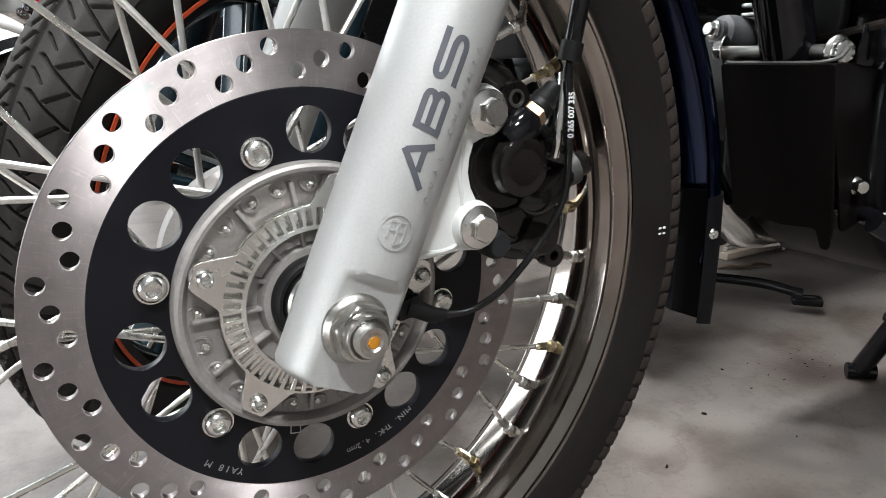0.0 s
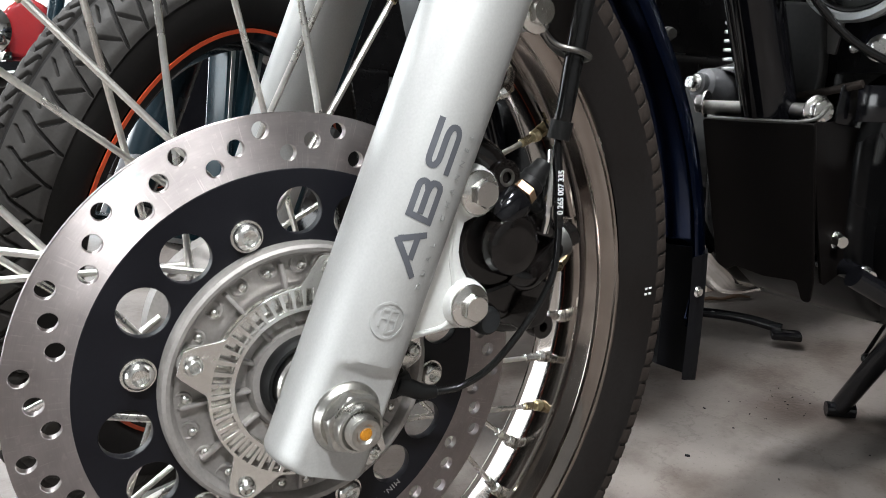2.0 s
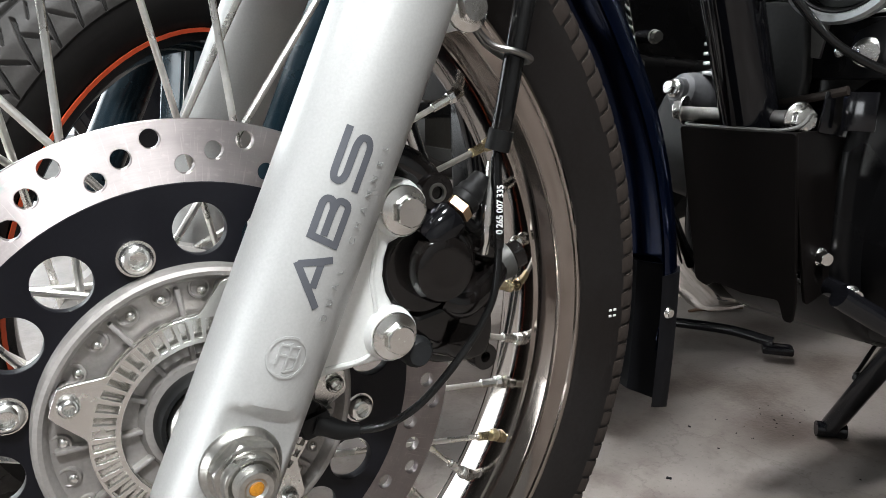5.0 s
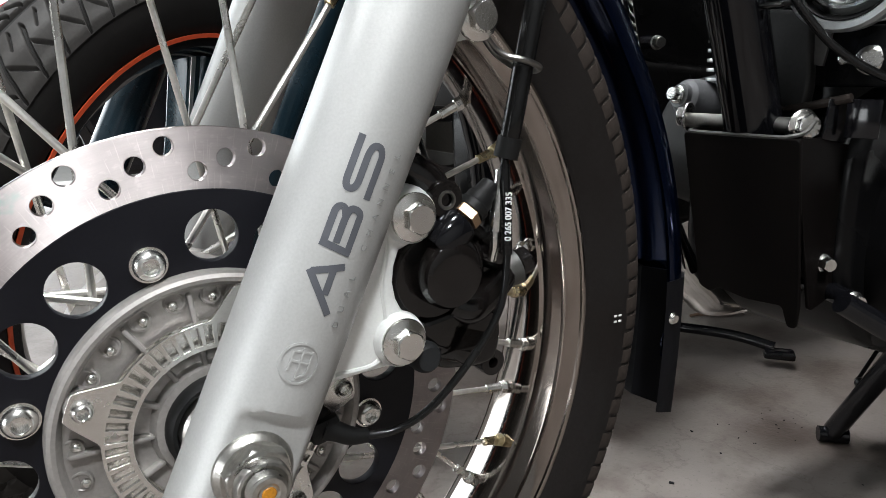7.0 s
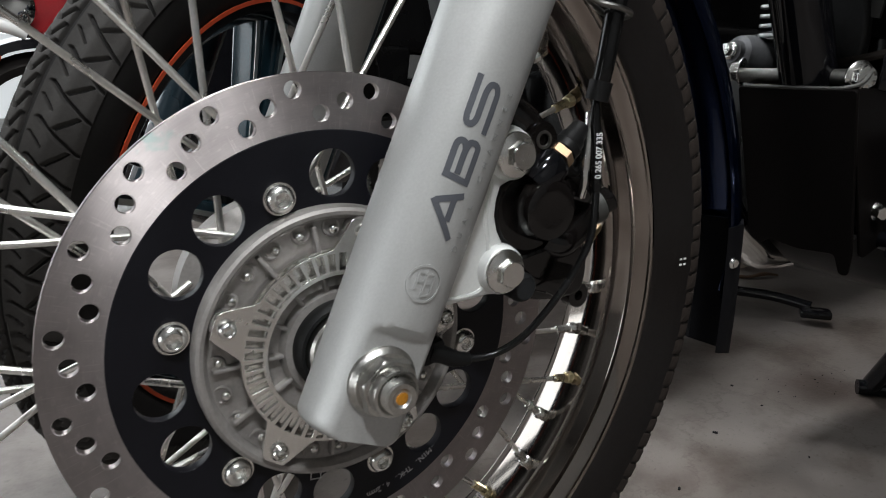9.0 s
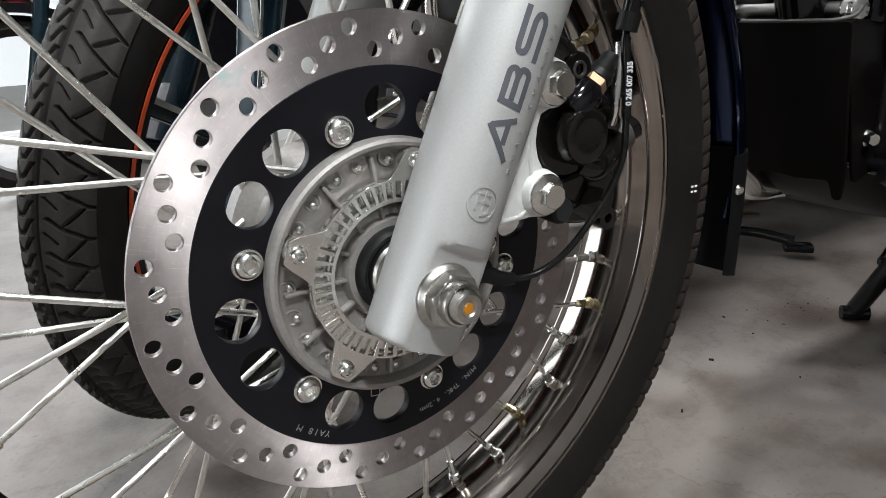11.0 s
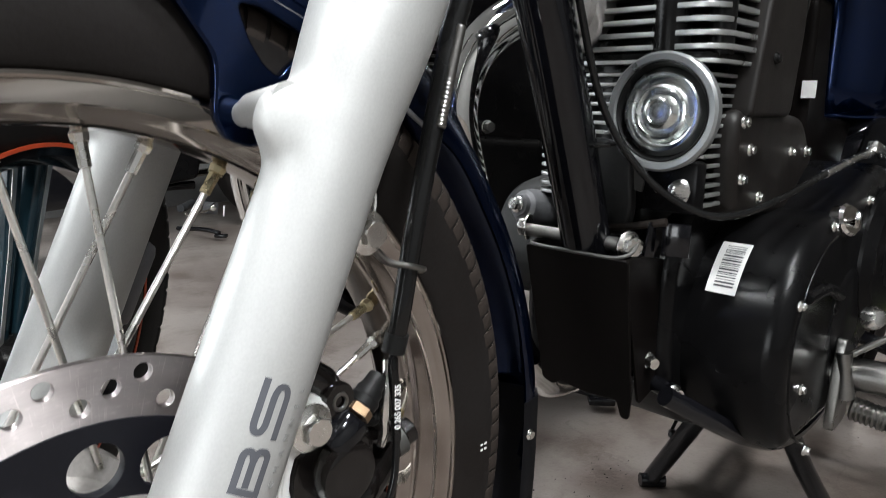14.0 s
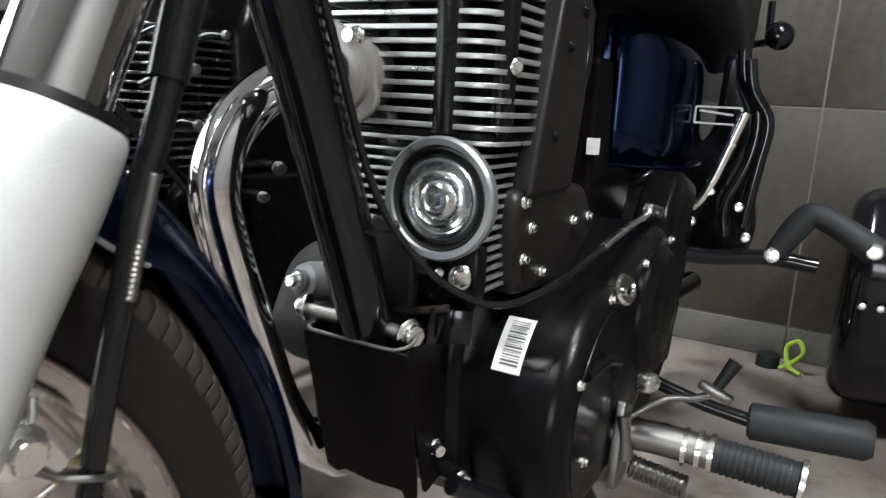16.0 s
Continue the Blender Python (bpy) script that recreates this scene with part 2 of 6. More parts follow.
def floor_material():
    """Dusty pale floor with grime patches, scuffs and thin cracks."""
    m = bpy.data.materials.new("dusty_floor")
    m.use_nodes = True
    nt = m.node_tree
    n, l = nt.nodes, nt.links
    b = n["Principled BSDF"]
    tc = n.new("ShaderNodeTexCoord")

    def noise_at(scale, detail, rough=0.55):
        t = n.new("ShaderNodeTexNoise")
        t.inputs["Scale"].default_value, t.inputs["Detail"].default_value, t.inputs["Roughness"].default_value = scale, detail, rough
        l.new(tc.outputs["Object"], t.inputs["Vector"])
        return t
    big, mid, fine = noise_at(2.2, 7), noise_at(9, 8, 0.65), noise_at(160, 3)
    ramp = n.new("ShaderNodeValToRGB")
    e = ramp.color_ramp.elements
    e[0].position, e[0].color = 0.32, (0.080, 0.062, 0.053, 1)
    e[1].position, e[1].color = 0.62, (0.162, 0.144, 0.131, 1)
    l.new(big.outputs["Fac"], ramp.inputs[0])
    stain = n.new("ShaderNodeValToRGB")
    s = stain.color_ramp.elements
    s[0].position, s[0].color = 0.36, (0.42, 0.35, 0.30, 1)
    s[1].position, s[1].color = 0.52, (1, 1, 1, 1)
    l.new(mid.outputs["Fac"], stain.inputs[0])
    mul = n.new("ShaderNodeMix")
    mul.data_type, mul.blend_type = "RGBA", "MULTIPLY"
    mul.inputs[0].default_value = 0.7
    l.new(ramp.outputs[0], mul.inputs[6])
    l.new(stain.outputs[0], mul.inputs[7])
    vor = n.new("ShaderNodeTexVoronoi")
    vor.feature = "DISTANCE_TO_EDGE"
    vor.inputs["Scale"].default_value = 3.2
    warp = n.new("ShaderNodeVectorMath")
    warp.operation = "MULTIPLY_ADD"
    warp.inputs[1].default_value = (0.18, 0.18, 0.18)
    l.new(mid.outputs["Color"], warp.inputs[0])
    l.new(tc.outputs["Object"], warp.inputs[2])
    l.new(warp.outputs[0], vor.inputs["Vector"])
    crack = n.new("ShaderNodeValToRGB")
    c = crack.color_ramp.elements
    c[0].position, c[0].color = 0.0, (0.62, 0.58, 0.54, 1)
    c[1].position, c[1].color = 0.012, (1, 1, 1, 1)
    l.new(vor.outputs["Distance"], crack.inputs[0])
    mul2 = n.new("ShaderNodeMix")
    mul2.data_type, mul2.blend_type = "RGBA", "MULTIPLY"
    mul2.inputs[0].default_value = 0.55
    l.new(mul.outputs[2], mul2.inputs[6])
    l.new(crack.outputs[0], mul2.inputs[7])
    speck = n.new("ShaderNodeValToRGB")
    k = speck.color_ramp.elements
    k[0].position, k[0].color = 0.30, (0.55, 0.52, 0.5, 1)
    k[1].position, k[1].color = 0.40, (1, 1, 1, 1)
    l.new(fine.outputs["Fac"], speck.inputs[0])
    mul3 = n.new("ShaderNodeMix")
    mul3.data_type, mul3.blend_type = "RGBA", "MULTIPLY"
    mul3.inputs[0].default_value = 0.5
    l.new(mul2.outputs[2], mul3.inputs[6])
    l.new(speck.outputs[0], mul3.inputs[7])
    oil = n.new("ShaderNodeVectorMath")
    oil.operation = "DISTANCE"
    oil.inputs[1].default_value = (OIL[0], OIL[1], 0.0)
    shift = n.new("ShaderNodeVectorMath")
    shift.operation = "MULTIPLY_ADD"
    shift.inputs[1].default_value = (0.16, 0.16, 0)
    l.new(mid.outputs["Color"], shift.inputs[0])
    l.new(tc.outputs["Object"], shift.inputs[2])
    l.new(shift.outputs[0], oil.inputs[0])
    spot = n.new("ShaderNodeValToRGB")
    o = spot.color_ramp.elements
    o[0].position, o[0].color = 0.02, (0.30, 0.21, 0.18, 1)
    o[1].position, o[1].color = 0.10, (1, 1, 1, 1)
    l.new(oil.outputs["Value"], spot.inputs[0])
    mul4 = n.new("ShaderNodeMix")
    mul4.data_type, mul4.blend_type = "RGBA", "MULTIPLY"
    mul4.inputs[0].default_value = 0.8
    l.new(mul3.outputs[2], mul4.inputs[6])
    l.new(spot.outputs[0], mul4.inputs[7])
    l.new(mul4.outputs[2], b.inputs["Base Color"])
    rr = n.new("ShaderNodeMapRange")
    rr.inputs["To Min"].default_value, rr.inputs["To Max"].default_value = 0.42, 0.72
    l.new(mid.outputs["Fac"], rr.inputs["Value"])
    l.new(rr.outputs[0], b.inputs["Roughness"])
    bp = n.new("ShaderNodeBump")
    bp.inputs["Strength"].default_value, bp.inputs["Distance"].default_value = 0.25, 0.002
    l.new(fine.outputs["Fac"], bp.inputs["Height"])
    l.new(bp.outputs[0], b.inputs["Normal"])
    return m


OIL = (0.875, 0.285)      # grimy patch by the stand
FLOOR = floor_material()
WALLTILE = mat("grey_wall_tile", (0.029, 0.026, 0.022), 0.5, 0.0, 0.5, 2.5, 40, 0.08, tint=(0.038, 0.030, 0.022), spec=0.3)
SKIRTING = mat("dark_skirting_tile", (0.06, 0.056, 0.052), 0.5, 0.0, 0.3, 9, 80, 0.05)
GROUT = mat("grey_grout", (0.095, 0.088, 0.078), 0.8, 0.0, 0.15, 10, 200, 0.1)
DULLWALL = mat("grey_plaster", (0.15, 0.148, 0.145), 0.85, 0.0, 0.12, 2, 60, 0.05)
PAVING = mat("pale_paving", (0.45, 0.44, 0.42), 0.85, 0.0, 0.12, 3, 60, 0.05)
PLASTER = mat("white_plaster", (0.22, 0.22, 0.215), 0.8, 0.0, 0.05, 2, 80, 0.05)


# ---- mesh helpers ----
def finish(me, material, angle=35):
    me.materials.clear()
    me.materials.append(material)
    me.polygons.foreach_set("use_smooth", [True] * len(me.polygons))
    me.set_sharp_from_angle(angle=radians(angle))
    return me


def as_mesh(name, bm, material, angle=35):
    me = bpy.data.meshes.new(name)
    bmesh.ops.recalc_face_normals(bm, faces=bm.faces)
    bm.to_mesh(me)
    bm.free()
    return finish(me, material, angle)


def thing(name, base, label, category, group="", kind=""):
    """An empty at the base of a thing; its parts hang under it."""
    ob = new(name)
    ob.location = base
    ob.empty_display_size = 0.02
    return tagged(ob, label, category, group, kind)


def part(name, data, material, parent, label="", at=None):
    """One mesh, made in world coordinates (or at a pose), under a thing or a part."""
    me = data if isinstance(data, bpy.types.Mesh) else as_mesh(name, data, material)
    ob = new(name, me)
    ob.parent = parent
    if parent is not None and parent.type == "EMPTY":
        ob.matrix_parent_inverse = Matrix.Translation(-parent.location)
    if at is not None:
        ob.matrix_basis = at
    if label:
        ob["label"] = label
    return ob


def turn(profile, p=(0, 0, 0), axis=(0, 1, 0), seg=48, closed=False, start=0.0, bm=None):
    """A body turned round an axis: profile of (place along it, radius)."""
    bm = bm or bmesh.new()
    axis = Vector(axis).normalized()
    u = axis.orthogonal().normalized() if abs(axis.y) < 0.99 else Vector((1, 0, 0))
    v = axis.cross(u)
    rings = []
    for d, r in profile:
        c = Vector(p) + axis * d
        if r < 1e-7:
            rings.append([bm.verts.new(c)])
        else:
            rings.append([bm.verts.new(c + u * (r * math.cos(start + math.tau * k / seg)) + v * (r * math.sin(start + math.tau * k / seg))) for k in range(seg)])
    pairs = list(zip(rings, rings[1:]))
    if closed:
        pairs.append((rings[-1], rings[0]))
    for a, b in pairs:
        for k in range(seg):
            k2 = (k + 1) % seg
            if len(a) == 1 and len(b) == 1:
                continue
            if len(a) == 1:
                bm.faces.new((a[0], b[k], b[k2]))
            elif len(b) == 1:
                bm.faces.new((a[k], b[0], a[k2]))
            else:
                bm.faces.new((a[k], b[k], b[k2], a[k2]))
    return bm


def arc_turn(profile, centre, a0, a1, seg, bm=None):
    """A strip swept round the y axis through an arc (degrees): closed profile of (radius, y)."""
    bm = bm or bmesh.new()
    rows = []
    for k in range(seg + 1):
        a = radians(a0 + (a1 - a0) * k / seg)
        rows.append([bm.verts.new((centre[0] + r * math.cos(a), centre[1] + y, centre[2] + r * math.sin(a))) for r, y in profile])
    m = len(profile)
    for a, b in zip(rows, rows[1:]):
        for i in range(m):
            j = (i + 1) % m
            bm.faces.new((a[i], b[i], b[j], a[j]))
    bm.faces.new(rows[0][::-1])
    bm.faces.new(rows[-1])
    return bm


def smooth_line(points, steps=6):
    """A rounded line through the points."""
    p = [Vector(q) for q in points]
    p = [2 * p[0] - p[1], *p, 2 * p[-1] - p[-2]]
    out = []
    for a, b, c, d in zip(p, p[1:], p[2:], p[3:]):
        for k in range(steps):
            t = k / steps
            out.append(0.5 * (2 * b + (c - a) * t + (2 * a - 5 * b + 4 * c - d) * t * t + (3 * b - a - 3 * c + d) * t ** 3))
    out.append(p[-2])
    return out


def tube(points, r, seg=12, steps=6, bm=None, ripple=0.0):
    """A round pipe along a rounded line; r may be a list of radii along it."""
    bm = bm or bmesh.new()
    line = smooth_line(points, steps) if steps > 1 else [Vector(q) for q in points]
    n = len(line)
    side = None
    rings = []
    for i, c in enumerate(line):
        d = (line[min(i + 1, n - 1)] - line[max(i - 1, 0)]).normalized()
        if side is None:
            side = d.orthogonal().normalized()
        side = (side - d * side.dot(d)).normalized()
        up = d.cross(side)
        if isinstance(r, (list, tuple)):
            f = i / (n - 1) * (len(r) - 1)
            k = min(int(f), len(r) - 2)
            rad = r[k] + (r[k + 1] - r[k]) * (f - k)
        else:
            rad = r
        if ripple:
            rad *= 1 + ripple * (i % 2)
        rings.append([bm.verts.new(c + side * (rad * math.cos(math.tau * k / seg)) + up * (rad * math.sin(math.tau * k / seg))) for k in range(seg)])
    for a, b in zip(rings, rings[1:]):
        for k in range(seg):
            bm.faces.new((a[k], b[k], b[(k + 1) % seg], a[(k + 1) % seg]))
    bm.faces.new(rings[0][::-1])
    bm.faces.new(rings[-1])
    return bm


def box(size, at=Matrix(), bevel=0.0, bm=None, segments=2):
    """A block with rounded edges at a pose."""
    tmp = bmesh.new()
    bmesh.ops.create_cube(tmp, size=1, matrix=at @ Matrix.Diagonal((*size, 1)))
    if bevel:
        bmesh.ops.bevel(tmp, geom=tmp.edges[:], offset=bevel, segments=segments, affect="EDGES", profile=0.5)
    if bm is None:
        return tmp
    me = bpy.data.meshes.new("join")
    tmp.to_mesh(me)
    tmp.free()
    bm.from_mesh(me)
    bpy.data.meshes.remove(me)
    return bm


def plate(outlines, thick, bevel=0.0, m=None, material=None, name="plate", res=2):
    """A flat plate with holes: outlines in (u, v), thick about its plane; u, v, depth go to x, z, y unless a pose says otherwise."""
    cu = bpy.data.curves.new(name, "CURVE")
    cu.dimensions, cu.fill_mode = "2D", "BOTH"
    cu.extrude, cu.bevel_depth, cu.bevel_resolution = max(1e-5, thick / 2 - bevel), bevel, res
    if bevel:
        cu.offset = -bevel
    for pts in outlines:
        sp = cu.splines.new("POLY")
        sp.points.add(len(pts) - 1)
        for q, (x, y) in zip(sp.points, pts):
            q.co = (x, y, 0, 1)
        sp.use_cyclic_u = True
    ob = bpy.data.objects.new(name, cu)
    me = bpy.data.meshes.new_from_object(ob)
    bpy.data.objects.remove(ob)
    bpy.data.curves.remove(cu)
    stand = Matrix(((1, 0, 0, 0), (0, 0, -1, 0), (0, 1, 0, 0), (0, 0, 0, 1)))
    me.transform((m or Matrix()) @ stand)
    weld = bmesh.new()
    weld.from_mesh(me)
    bmesh.ops.remove_doubles(weld, verts=weld.verts, dist=1e-6)
    weld.to_mesh(me)
    weld.free()
    me.name = name
    if material:
        finish(me, material, 30)
        axis = ((m or Matrix()) @ stand).to_3x3() @ Vector((0, 0, 1))
        axis.normalize()
        for f in me.polygons:
            if abs(f.normal.dot(axis)) > 0.9999:
                f.use_smooth = False
    return me


def ring(r, cx=0.0, cz=0.0, seg=48, a0=0.0, a1=360.0):
    full = abs(a1 - a0) >= 360
    n = seg if full else seg + 1
    return [(cx + r * math.cos(radians(a0 + (a1 - a0) * k / seg)), cz + r * math.sin(radians(a0 + (a1 - a0) * k / seg))) for k in range(n)]


def rounded(points, r, steps=5):
    """A closed outline with its corners rounded."""
    out, n = [], len(points)
    for i in range(n):
        a, b, c = Vector(points[i - 1]), Vector(points[i]), Vector(points[(i + 1) % n])
        d = min(r, (a - b).length * 0.45, (c - b).length * 0.45)
        p, q = b + (a - b).normalized() * d, b + (c - b).normalized() * d
        for k in range(steps + 1):
            t = k / steps
            out.append(tuple(p * (1 - t) ** 2 + b * (2 * t * (1 - t)) + q * t * t))
    return out


def letters(text, size, m, material, name="lettering", depth=0.0002, bold=0.0, space=1.0):
    """Raised lettering in Blender's own font; the text runs along x, its tops along y, before the pose m."""
    cu = bpy.data.curves.new(name, "FONT")
    cu.body, cu.size, cu.extrude, cu.offset, cu.space_character = text, size, depth, bold, space
    cu.align_x, cu.align_y = "CENTER", "CENTER"
    ob = bpy.data.objects.new(name, cu)
    me = bpy.data.meshes.new_from_object(ob)
    bpy.data.objects.remove(ob)
    bpy.data.curves.remove(cu)
    me.transform(m)
    me.name = name
    return finish(me, material)


def join(meshes, name, material):
    bm = bmesh.new()
    for me in meshes:
        bm.from_mesh(me)
        bpy.data.meshes.remove(me)
    me = bpy.data.meshes.new(name)
    bm.to_mesh(me)
    bm.free()
    return finish(me, material)


def hex_bolt(p, axis, r=0.009, flange=0.0125, height=0.008, bm=None, spin=0.3):
    """A hexagon head on its flange with a chamfered top and a shallow dish."""
    bm = bm or bmesh.new()
    turn([(0, 0), (0, flange * 0.98), (0.0005, flange), (0.0013, flange), (0.0018, flange * 0.97), (0.0030, r * 1.03), (0.0034, r * 0.9), (0.0034, 0)], p, axis, 32, bm=bm)
    n0 = len(bm.verts)
    turn([(0.0022, 1), (height - 0.0016, 1), (height - 0.0006, 0.95), (height, 0.84), (height, 0.5), (height, 0)], p, axis, 48, bm=bm)
    axis = Vector(axis).normalized()
    bm.verts.ensure_lookup_table()
    for i, vert in enumerate(list(bm.verts)[n0:]):
        d = vert.co - Vector(p)
        h = d.dot(axis)
        out = d - axis * h
        if out.length < 1e-6:
            continue
        flat = r * math.cos(math.pi / 6) / math.cos((math.tau * (i % 48) / 48 + spin) % (math.pi / 3) - math.pi / 6)
        vert.co = Vector(p) + axis * h + out.normalized() * min(flat, out.length * r)
    if r > 0.007:
        u = axis.orthogonal().normalized()
        v = axis.cross(u)
        for a, b in ((-0.3, 0.12), (-0.05, 0.2), (0.22, 0.1), (0.02, -0.24)):
            bmesh.ops.create_cube(bm, size=1, matrix=Matrix.Translation(Vector(p) + axis * (height - r * 0.02) + (u * a + v * b) * r) @ Matrix.Rotation(a * 4, 4, axis) @ Matrix.Diagonal((r * 0.09, r * 0.09, r * 0.09, 1)))
    return bm


def socket_bolt(p, axis, r=0.009, height=0.005, washer=0.0, bm=None):
    """A domed head with a hexagon socket."""
    bm = bm or bmesh.new()
    w = 0.0
    if washer:
        turn([(0, 0), (0, washer), (0.0013, washer), (0.0013, 0)], p, axis, 28, bm=bm)
        w = 0.0012
    s = r * 0.50
    turn([(w, r), (w + height * 0.30, r), (w + height * 0.70, r * 0.88), (w + height * 0.95, r * 0.68), (w + height, s * 1.12), (w + height * 0.94, s * 1.02)], p, axis, 24, bm=bm)
    turn([(w + height * 0.945, s * 1.16), (w + height * 0.90, s), (w + height * 0.12, s * 0.97), (w + height * 0.05, 0)], p, axis, 6, start=0.35, bm=bm)
    return bm


NEAR = Vector((0, -1, 0))   # towards the bike's left side

# ---- room ----
X0, X1, Y0, Y1, HIGH = -4.4, 2.05, -3.0, 3.3, 2.9
GATE0, GATE1, GATEH = -3.2, 0.5, 2.35       # wide opening to the street in the far side wall


def slab(name, size, at, material, label):
    ob = new(name, as_mesh(name, box(size, pose(*at)), material))
    return tagged(ob, label, name.split("_")[0], kind="structure")


slab("floor", (X1 - X0 + 0.4, Y1 - Y0 + 0.4, 0.1), ((X0 + X1) / 2, (Y0 + Y1) / 2, -0.05), FLOOR, "pale dusty floor with stains and fine cracks")
slab("ceiling", (X1 - X0 + 0.4, Y1 - Y0 + 0.4, 0.1), ((X0 + X1) / 2, (Y0 + Y1) / 2, HIGH + 0.05), PLASTER, "plain pale plaster ceiling")
wall_back = slab("wall_rear", (0.15, Y1 - Y0 + 0.3, HIGH), (X1 + 0.0760, (Y0 + Y1) / 2, HIGH / 2), GROUT, "wall clad with large grey tiles above a skirting")
FILL0, FILL1, FILLH = -1.5, 0.7, 1.3        # low opening in the front wall, added to hold an unseen fill light
slab("wall_front", (0.15, Y1 - FILL1, HIGH), (X0 - 0.075, (Y1 + FILL1) / 2, HIGH / 2), DULLWALL, "plain grey plaster wall beside the added front opening")
slab("wall_front_end", (0.15, FILL0 - Y0, HIGH), (X0 - 0.075, (Y0 + FILL0) / 2, HIGH / 2), DULLWALL, "plain grey plaster wall beside the added front opening")
slab("wall_front_lintel", (0.15, FILL1 - FILL0, HIGH - FILLH), (X0 - 0.075, (FILL0 + FILL1) / 2, (HIGH + FILLH) / 2), DULLWALL, "grey plaster lintel over the added front opening")
slab("pavement_front", (2.5, 6.3, 0.1), (X0 - 1.42, 0.0, -0.06), PAVING, "unseen pale paving outside the added front opening")
slab("wall_left", (X1 - X0, 0.15, HIGH), ((X0 + X1) / 2, Y0 - 0.075, HIGH / 2), DULLWALL, "plain grey plaster wall")
slab("wall_right", (X1 - GATE1, 0.15, HIGH), ((X1 + GATE1) / 2, Y1 + 0.075, HIGH / 2), DULLWALL, "grey plaster wall beside the street opening")
slab("wall_right_end", (GATE0 - X0, 0.15, HIGH), ((GATE0 + X0) / 2, Y1 + 0.075, HIGH / 2), DULLWALL, "grey plaster wall beside the street opening")
slab("wall_lintel", (GATE1 - GATE0, 0.15, HIGH - GATEH), ((GATE0 + GATE1) / 2, Y1 + 0.075, (HIGH + GATEH) / 2), DULLWALL, "grey plaster lintel over the street opening")
slab("pavement", (9.0, 3.5, 0.1), (-1.5, Y1 + 1.95, -0.06), PAVING, "pale street paving outside the opening")
sky = bpy.data.materials.new("outdoor_brightness")
sky.use_nodes = True
sky.node_tree.nodes["Principled BSDF"].inputs["Emission Color"].default_value = (0.90, 0.96, 1.0, 1)
sky.node_tree.nodes["Principled BSDF"].inputs["Emission Strength"].default_value = SKYGLOW
tagged(new("backdrop", as_mesh("backdrop", box((12, 0.02, 5), pose(-1.5, Y1 + 3.6, 2.2)), sky)), "bright hazy daylight outside", "backdrop", kind="structure")

# Glowing backdrop and fill light, added in front without a known source there.
tagged(new("backdrop_front", as_mesh("backdrop_front", box((0.02, 9, 3), pose(X0 - 2.8, -0.5, 1.2)), sky)), "unseen bright backdrop outside the added front opening", "backdrop", kind="structure")
lamp("front_fill_light", (X0 - 0.02, (FILL0 + FILL1) / 2, FILLH / 2), (0, (FILL0 + FILL1) / 2, FILLH / 2), FRONTFILL, FILL1 - FILL0, FILLH, (0.93, 0.97, 1.0))

# daylight in the opening, and lamps on the ceiling
lamp("daylight", ((GATE0 + GATE1) / 2, Y1 + 0.02, GATEH / 2), ((GATE0 + GATE1) / 2 + 0.3, 0, 0.5), DAYLIGHT, GATE1 - GATE0, GATEH, (0.90, 0.96, 1.0))


def ceiling_lamp(x, y, power, r=0.16):
    ob = thing("ceiling_lamp", (x, y, HIGH), "round white ceiling lamp, switched on", "lamp", "lamps on the ceiling")
    part("housing", turn([(0, 0), (0, r + 0.03), (0.03, r + 0.025), (0.045, r + 0.005), (0.03, r), (0.03, 0)], (x, y, HIGH), (0, 0, -1), 32), PLASTER, ob)
    glow = bpy.data.materials.get("lamp_glow")
    if glow is None:
        glow = bpy.data.materials.new("lamp_glow")
        glow.use_nodes = True
        b = glow.node_tree.nodes["Principled BSDF"]
        b.inputs["Emission Color"].default_value = (0.95, 0.98, 1.0, 1)
        b.inputs["Emission Strength"].default_value = LAMPGLOW
    part("diffuser", turn([(0.032, 0), (0.032, r - 0.002), (0.04, r - 0.01), (0.044, 0)], (x, y, HIGH), (0, 0, -1), 32), glow, ob)
    lamp("lamp_light", (x, y, HIGH - 0.06), (x, y, 0), power, 2 * r, color=(0.95, 0.98, 1.0))


for x, y, p in LAMPS:
    ceiling_lamp(x, y, p)

# ---- the motorcycle ----
CY = 0.06                     # its middle plane
W = Vector((0, CY, 0.323))    # middle of the front wheel
bike = thing("motorcycle", (0.7, CY, 0), "navy blue motorcycle with spoked wheel, silver fork and black engine", "motorcycle")

# front wheel
RIM = [(0.2515, -0.0340), (0.2518, -0.0370), (0.2508, -0.0384), (0.2492, -0.0388), (0.2478, -0.0382), (0.2472, -0.0368), (0.2430, -0.0345), (0.2388, -0.0318), (0.2382, -0.0300),
       (0.2376, -0.0288), (0.2340, -0.0240), (0.2308, -0.0185), (0.2304, -0.0168), (0.2292, -0.0158), (0.2284, -0.0090), (0.2281, 0.0)]
RIM = RIM + [(r, -y) for r, y in RIM[-2::-1]] + [(0.2460, 0.0315), (0.2400, 0.0240), (0.2330, 0.0150), (0.2310, 0.0), (0.2330, -0.0150), (0.2400, -0.0240), (0.2460, -0.0315)]
wheel = part("front_wheel", as_mesh("front_wheel", turn([(y, r) for r, y in RIM], W, (0, 1, 0), 144, closed=True), RIMCHROME, 14), RIMCHROME, bike, "chromed wire-spoked front wheel rim")
